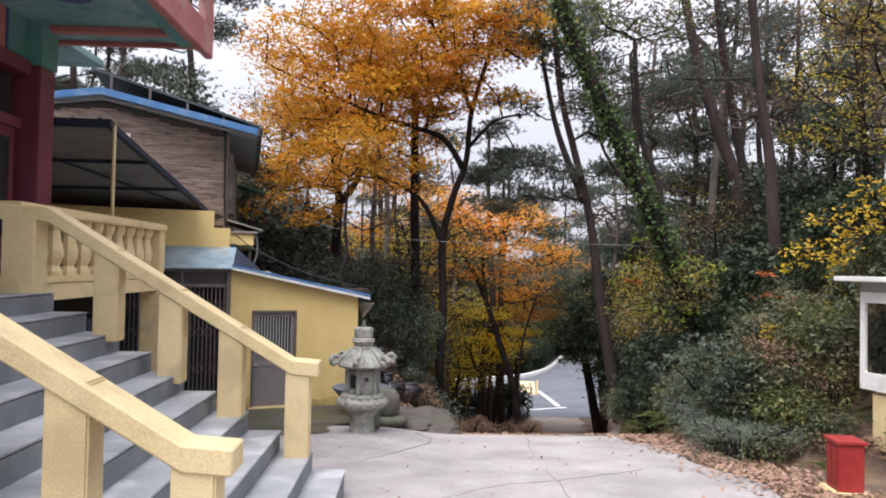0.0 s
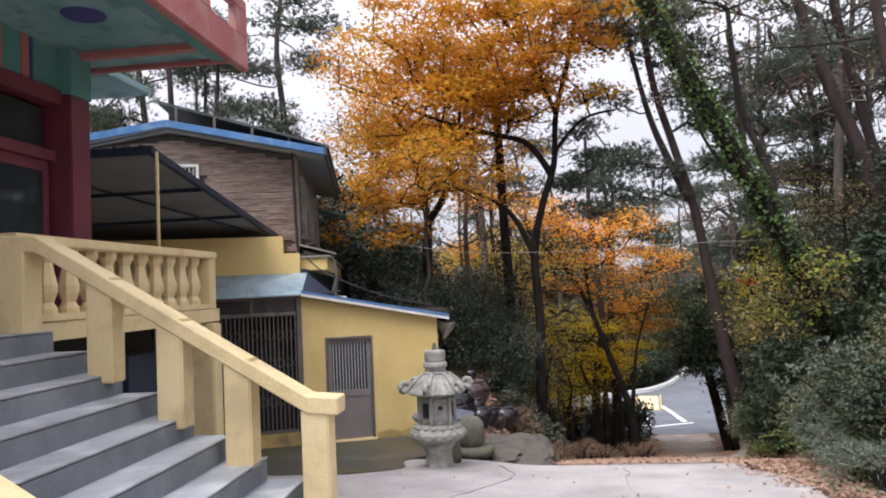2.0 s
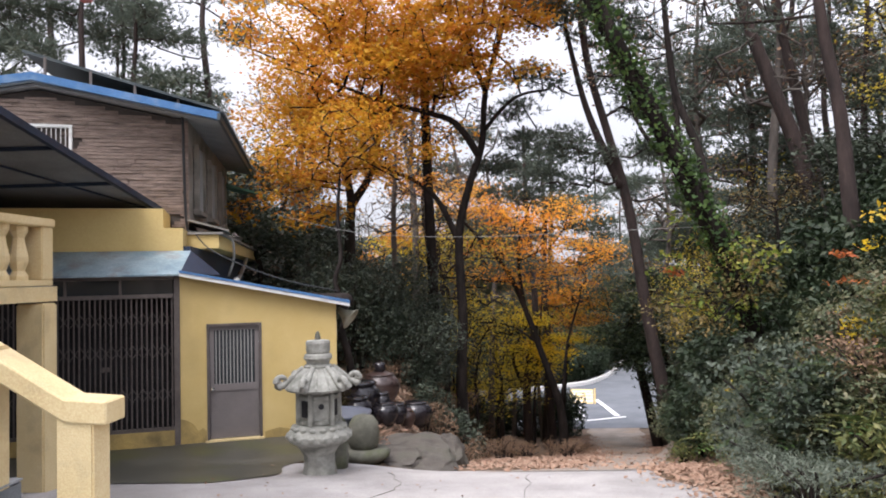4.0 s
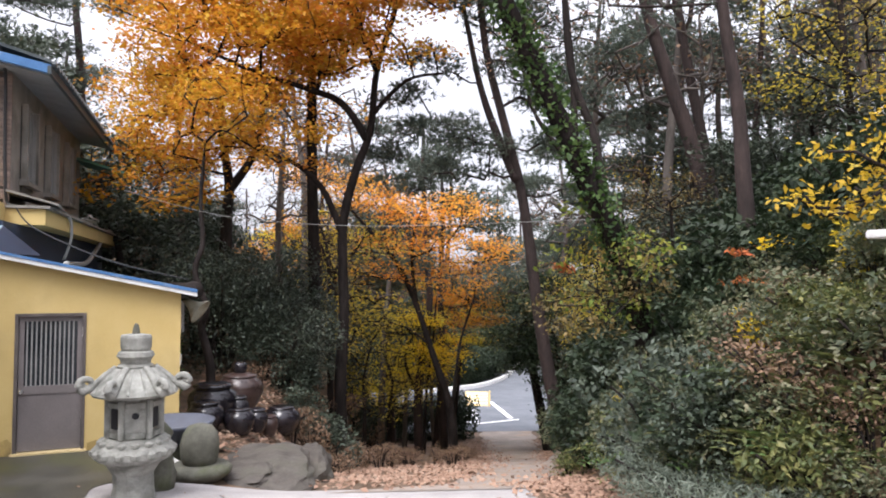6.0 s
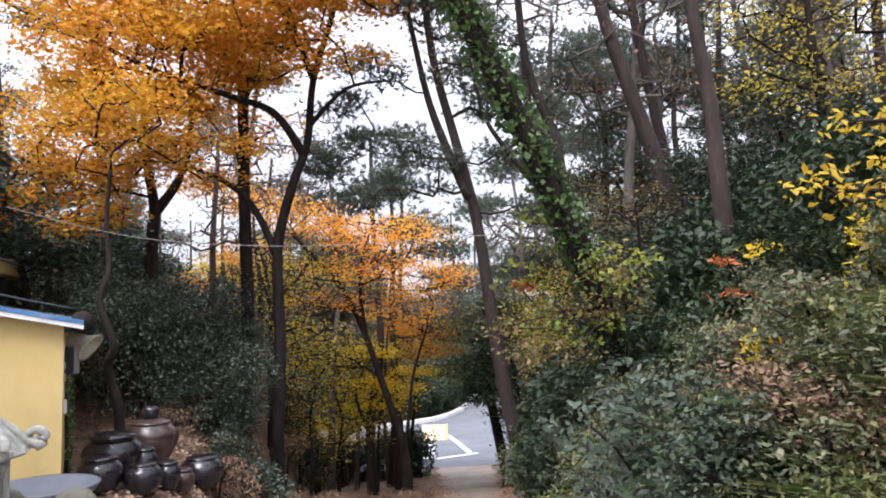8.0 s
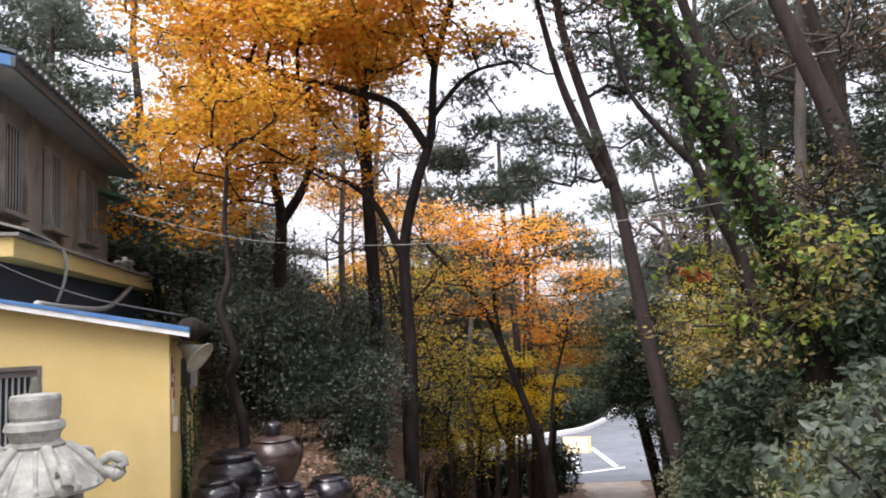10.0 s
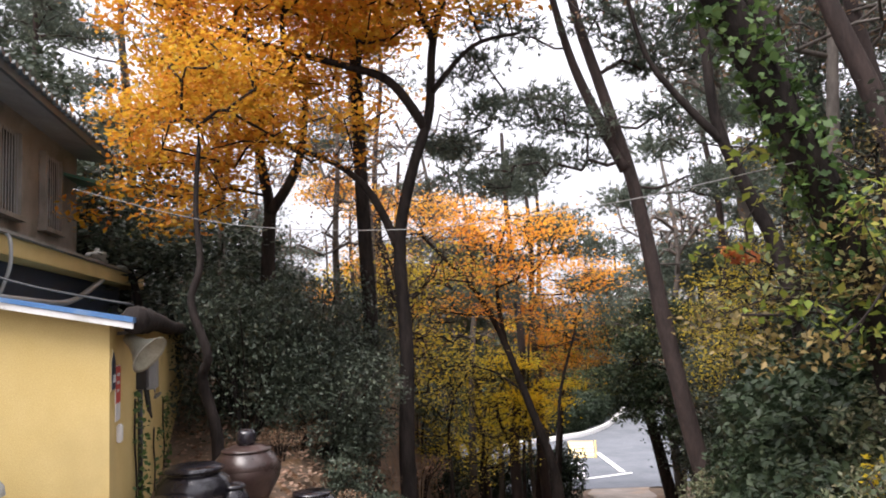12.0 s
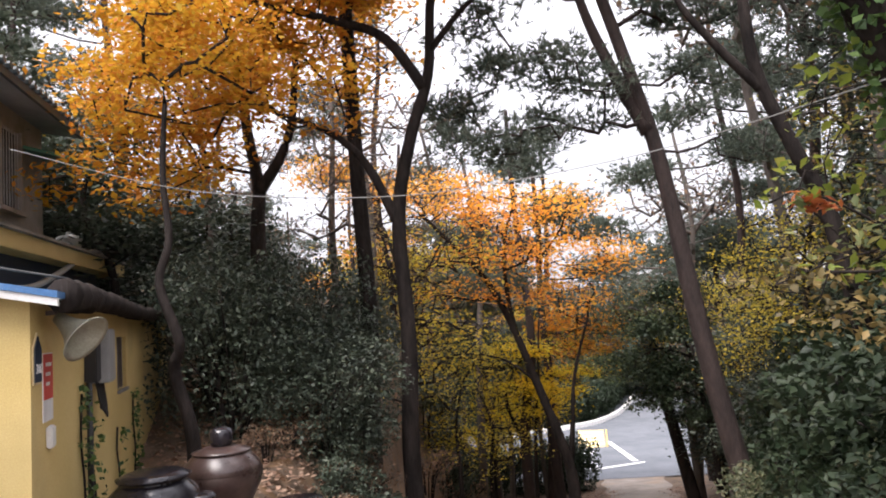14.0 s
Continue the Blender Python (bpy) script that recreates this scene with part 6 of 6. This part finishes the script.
def fern():
    rng = np.random.default_rng(88)
    ob = thing("fern", pose(0, 0, -50), "green fern with arching fronds on the bank", "fern")
    for k in range(9):
        a = k * 0.7 + rng.uniform(-0.2, 0.2)
        L = rng.uniform(0.45, 0.7)
        c, nn = [], []
        line = [(L * t * math.cos(a), L * t * math.sin(a), L * (0.9 * t - 0.75 * t * t)) for t in np.linspace(0, 1, 12)]
        verts, faces = [], []
        for i in range(1, 12):
            p = Vector(line[i])
            side = Vector((-math.sin(a), math.cos(a), 0))
            fw = (Vector(line[i]) - Vector(line[i - 1])).normalized()
            w = 0.16 * math.sin(math.pi * (1 - i / 12.5)) + 0.01
            for s in (-1, 1):
                b = len(verts)
                tipp = p + side * s * w + fw * 0.04
                verts += [tuple(p - fw * 0.02), tuple(p + fw * 0.02), tuple(tipp), tuple(p + side * s * w * 0.5 - Vector((0, 0, 0.006)))]
                faces += [(b, b + 3, b + 2), (b + 3, b + 1, b + 2)]
        me = mesh_of("frond", verts, faces, L_LIGHT if k % 3 else L_IVY)
        new("frond", me).parent = ob
    return ob


S_FERN = fern()


def scatter(kinds, spots, seed, s0=0.7, s1=1.3, sink=0.06):
    rng = random.Random(seed)
    for x, y in spots:
        c = put_one(rng.choice(kinds), pose(x, y, gz(x, y) - sink, rng.uniform(-8, 8), rng.uniform(-8, 8), rng.uniform(0, 360)))
        c.scale = [rng.uniform(s0, s1) for _ in range(3)]


bankclear = lambda x, y: x > bank_foot(y) + 0.25 and y > 10.4
scatter([S_BANK, S_SHADE, S_DARK, S_BROWN, S_FERN, S_LIGHT], strew(4.2, 11, 7, 16, 100, 91, 0.5, bankclear), 91, 0.6, 1.25)
scatter([S_SHADE, S_SHADE, S_BANK], strew(4.8, 11, 15.6, 24, 52, 137, 0.65, bankclear), 137, 0.8, 1.3)
scatter([S_BANK, S_FERN, S_LIGHT, S_BROWN], strew(4.9, 6.6, 9.9, 12, 16, 104, 0.35, lambda x, y: x > 4.6 + (y - 9.9) * 0.1), 104, 0.5, 0.8)
scatter([S_LIGHT, S_FERN, S_FERN, S_BANK], strew(4.2, 8.4, 7, 19, 75, 92, 0.42, bankclear), 92)
scatter([S_FERN], strew(5.3, 7.8, 11, 17.5, 26, 105, 0.4, lambda x, y: x > bank_foot(y) + 0.1), 105, 1.0, 1.7)
scatter([S_RED, S_YEL, S_LIGHT], strew(6.4, 9.0, 12, 17, 12, 106, 0.6), 106, 0.7, 1.0)
plant(PINES, [(15.5, 20), (17.5, 24), (14.6, 27), (18.5, 29), (16, 33)], 79, 0.75, 0.95)
plant(BARES, [(13.2, 17.5), (14.2, 22), (15.8, 26), (12.6, 27.5)], 80, 0.8, 1.0)
def spray(x, y, z, r, leaves, n, label, seed):
    """A bent stem out of the bank with a few level, drooping leaves at its end."""
    foot = gz(x + 0.25, y + 0.1) - 0.1
    broadleaf("leaf_spray", (0, 0, 0), [([(x + 0.25, y + 0.1, foot), (x + 0.2, y + 0.05, foot + (z - foot) * 0.7), (x, y, z)], 0.012, 0.005)], [((x, y, z), (r, r * 0.6, r * 0.25))], n, 6, 0.09, leaves, BARK, label, seed, 0.08, 0.5, "sapling", tip=0.003, fold=True)
for k, (x, y, z, r, m_, n, word) in enumerate(((8.4, 15.5, 1.57, 0.42, L_YELLOW, 18, "bright yellow"), (7.75, 15.4, 1.42, 0.2, L_RED, 7, "orange"), (7.48, 14.46, 0.33, 0.2, L_RED, 7, "orange red"), (7.0, 14.52, -0.26, 0.18, L_YELLOW, 7, "golden yellow"), (7.55, 15.2, 1.0, 0.22, L_RED, 6, "rusty orange"), (7.9, 15.0, 0.95, 0.2, L_RED, 6, "faded red"), (7.38, 18.17, 1.31, 0.12, L_LIME, 5, "fresh lime green"), (7.9, 13.4, 0.35, 0.25, L_LIME, 9, "yellow green"), (6.9, 12.6, -0.15, 0.3, L_OLIVE, 10, "olive yellow"))):
    spray(x, y, z, r, m_, n, "sapling spray with " + word + " leaves on the bank", 150 + k)
scatter([S_SHADE], strew(6.0, 13, 17, 30, 42, 94, 0.8, lambda x, y: x > bank_foot(y) + 0.3 and side(x, y)), 94, 1.0, 1.6)
scatter([S_GREY], [(5.45, 12.6), (5.9, 13.4), (5.1, 11.6), (5.0, 10.6)], 95, 0.9, 1.3)
scatter([S_LIGHT], [(5.55, 17.4), (5.9, 15.9), (6.75, 9.35), (5.9, 10.9)], 96, 0.7, 1.0)
wall_off = lambda x, y: (x + 0.75) * 0.97 + (y - 16.45) * 0.24 > (2.1 if y < 24.5 else 0.8)
scatter([S_THICK], strew(-5, 0.6, 22.0, 28, 9, 97, 1.3, wall_off), 97, 0.8, 1.2)
scatter([S_THICK], [(-1.75, 23.6), (-2.8, 25.4), (-0.8, 25.4)], 136, 1.05, 1.35)
scatter([S_BROWN, S_DARK], strew(-3, 1.2, 20.8, 24, 12, 103, 0.7, wall_off), 103, 0.7, 1.2)
scatter([S_BROWN], strew(-0.8, 2.4, 20.5, 25, 16, 98, 0.6), 98, 0.6, 1.0)
scatter([S_BROWN], strew(1.0, 6.0, 24.5, 40, 20, 99, 0.8, lambda x, y: x < path_edges(y)[0] - 0.4), 99, 0.5, 0.9)
scatter([S_HEDGE], strew(0.4, 8.6, 52.0, 53.8, 15, 100, 0.6, lambda x, y: x < path_edges(y)[0] - 0.9), 100, 0.85, 1.05)
scatter([S_DARK, S_BANK], strew(9, 19, 26, 52, 44, 101, 1.2, lambda x, y: x > path_edges(y)[1] + 1.2 and side(x, y)), 101, 1.2, 2.0)
scatter([S_DARK, S_BROWN], strew(-12, 2, 30, 52, 36, 102, 1.4), 102, 1.2, 2.2)

# fallen leaves
def litter(name, spots, n, seed, size, label, spread=0.8, lift=0.02):
    rng = np.random.default_rng(seed)
    pick = rng.integers(0, len(spots), n)
    p = np.array(spots)[pick] + rng.normal(size=(n, 2)) * spread
    c = np.array([(x, y, gz(x, y) + lift) for x, y in p])
    tagged(new(name, leaf_mesh(name, c, size, rng, L_FALLEN, 0.7, 0.93, True)), label, "fallen leaves", kind="stuff")


litter("fallen_leaves", [(yard_right(y) + 0.45, y) for y in np.arange(3, 15, 0.2)], 5200, 111, 0.07, "brown fallen leaves along the yard edge", 0.33)
litter("fallen_leaves", strew(-0.6, 3.0, 16.0, 26, 300, 5, 0.1), 3200, 112, 0.09, "brown fallen leaves below the maple", 0.4)
litter("fallen_leaves", [(path_edges(y)[0] - 0.5, y) for y in np.arange(15, 52, 0.4)], 4200, 113, 0.1, "brown fallen leaves beside the path", 0.6)
litter("fallen_leaves", [(path_edges(y)[1] + 0.5, y) for y in np.arange(14, 52, 0.4)], 3200, 114, 0.1, "brown fallen leaves on the far side of the path", 0.5)
litter("fallen_leaves", strew(-0.8, 0.8, 17, 20, 60, 6, 0.1), 900, 115, 0.07, "brown fallen leaves round the jars", 0.3)
litter("fallen_leaves", strew(-1.5, 4.0, 3, 14, 150, 7, 0.3), 170, 116, 0.05, "a few leaves lying on the concrete yard", 0.4)
litter("fallen_leaves", strew(-8, 0.5, 21, 29, 150, 8, 0.2), 5000, 117, 0.1, "brown fallen leaves on the bank behind the jars", 0.5)

# ---- car park below ----
ground_plate("parking_line", [(12.95, 64.3), (13.4, 64.3), (13.15, 73.6), (12.75, 73.6)], LINE, "white painted parking line on the asphalt", "road marking")
for k in range(4):
    ground_plate("crossing_stripe", [(8.9 + 0.25 * k, 61.6 + 2.1 * k), (10.2 + 0.25 * k, 62.0 + 2.1 * k), (10.35 + 0.25 * k, 63.1 + 2.1 * k), (9.05 + 0.25 * k, 62.7 + 2.1 * k)], LINE, "white painted crossing stripe on the asphalt", "road marking")
ground_plate("parking_line", [(10.0, 61.2), (13.7, 63.3), (13.7, 63.8), (10.0, 61.7)], LINE, "white painted stop line on the asphalt", "road marking")
ground_plate("yellow_area", [(10.2, 71.4), (12.3, 71.2), (13.7, 80.2), (11.4, 80.6)], YLINE, "yellow painted area on the asphalt", "road marking")
for k in range(4):
    ground_plate("yellow_bar", [(10.5 + 0.25 * k, 72.6 + 2 * k), (12.45 + 0.3 * k, 72.4 + 2 * k), (12.55 + 0.3 * k, 72.9 + 2 * k), (10.6 + 0.25 * k, 73.1 + 2 * k)], LINE, "pale bar across the yellow road marking", "road marking", 0.05)
bollard = thing("bollard", pose(12.45, 71.1, gz(12.45, 71.1)), "thin yellow bollard standing at the crossing", "bollard")
part("post", lathe([(0.09, 0), (0.08, 0.05), (0.075, 1.35), (0.05, 1.42)], 10), YLINE, bollard, smooth=True)
KERB = spline([(5, 78.5, 0), (8.6, 80.4, 0), (11.4, 82.2, 0), (14.25, 85, 0), (18, 92.5, 0), (21, 101, 0)], 9)
kerb_row = tagged(thing("stone_kerb", pose(0, 0, 0), "curved row of pale edging stones round the car park", "kerb"), kind="structure")
kerb_block = None
for p, q in zip(KERB, KERB[1:]):
    d = q - p
    if kerb_block is None:
        kerb_block = part("edging_stone", box(-0.3, 0.3, -0.22, 0.22, -0.1, 0.42, 0.05), LINE, kerb_row)
        stone_ob = kerb_block
    else:
        stone_ob = new("edging_stone", kerb_block.data)
        stone_ob.parent = kerb_row
    stone_ob.matrix_basis = pose(p.x, p.y, gz(p.x, p.y), 0, 0, math.degrees(math.atan2(d.y, d.x))) @ Matrix.Diagonal((max(0.8, d.length * 1.35), 1, 1, 1))
scatter([S_HEDGE], [(p.x - 1.6 + 0.5 * (i % 2), p.y + 1.6 + 0.9 * (i % 3)) for i, p in enumerate(KERB)], 133, 1.2, 1.7)
scatter([S_HEDGE], [(p.x - 3.2 + 0.5 * (i % 2), p.y + 4.2 + 0.9 * (i % 3)) for i, p in enumerate(KERB)], 134, 1.7, 2.4)
fence = thing("metal_fence", pose(0, 0, 0), "dark metal railing along the edge of the car park", "fence")
for i in range(34):
    x = -2.5 + 0.28 * i
    z = gz(x, 54.6)
    part("upright", box(x - 0.025, x + 0.025, 54.58, 54.62, z - 0.3, z + 1.25), BLACKP, fence)
for dz in (0.2, 1.15):
    tube("fence_rail", [(-2.5 + 1.0 * i, 54.6, gz(-2.5 + 1.0 * i, 54.6) + dz) for i in range(11)], 0.03, BLACKP, fence, 5)

# creepers on the side wall of the annex
def wall_creeper(v, h, n, seed):
    rng = np.random.default_rng(seed)
    ob = thing("wall_creeper", HOUSE @ pose(UR, v, -1.62), "thin creeper climbing the yellow side wall", "creeper")
    line = spline([(0.02, 0, 0), (0.03, 0.05, h * 0.35), (0.02, -0.04, h * 0.7), (0.02, 0.03, h)], 6)
    tube("stem", [tuple(p) for p in line], 0.012, BARK, ob, 5)
    pick = rng.integers(0, len(line), n)
    c = np.array([tuple(line[k]) for k in pick]) + rng.normal(size=(n, 3)) * np.array([0.03, 0.09, 0.06]) + np.array([0.05, 0, 0])
    new("foliage", leaf_mesh("foliage", c, 0.07, rng, L_IVY, 0.7, 0.1, True)).parent = ob


wall_creeper(1.75, 1.5, 110, 121)
wall_creeper(2.3, 1.1, 60, 122)
wall_creeper(3.9, 0.9, 40, 123)
wall_creeper(5.4, 1.2, 120, 124)

# wires
wire = spline([(-2.66, 19.0, 2.63), (-0.96, 20.5, 2.26), (1.7, 21.2, 2.15), (4.39, 19.5, 2.12), (5.76, 16.5, 1.99)], 8)
tagged(tube("wire", [tuple(p) for p in wire], 0.006, GREYP, None, 5), "thin grey wire hung from the house to the trees", "wire")


def crack(pts, label):
    line = spline(pts, 8)
    rng = random.Random(len(label))
    tagged(tube("pavement_crack", [(p.x + rng.uniform(-0.05, 0.05), p.y, gz(p.x, p.y) - 0.001) for p in line], 0.005, DARKCONC, None, 4), label, "crack", kind="structure")


crack([(1.6, 3.0, 0), (1.85, 6.0, 0), (2.05, 9.5, 0), (2.3, 13.2, 0)], "dark joint running through the concrete yard")
crack([(-1.0, 9.2, 0), (0.0, 10.6, 0), (0.6, 12.2, 0), (0.4, 13.4, 0)], "wandering crack in the concrete yard")
crack([(0.2, 7.2, 0), (1.2, 8.4, 0), (2.0, 8.8, 0), (3.3, 9.6, 0)], "fine crack across the concrete yard")
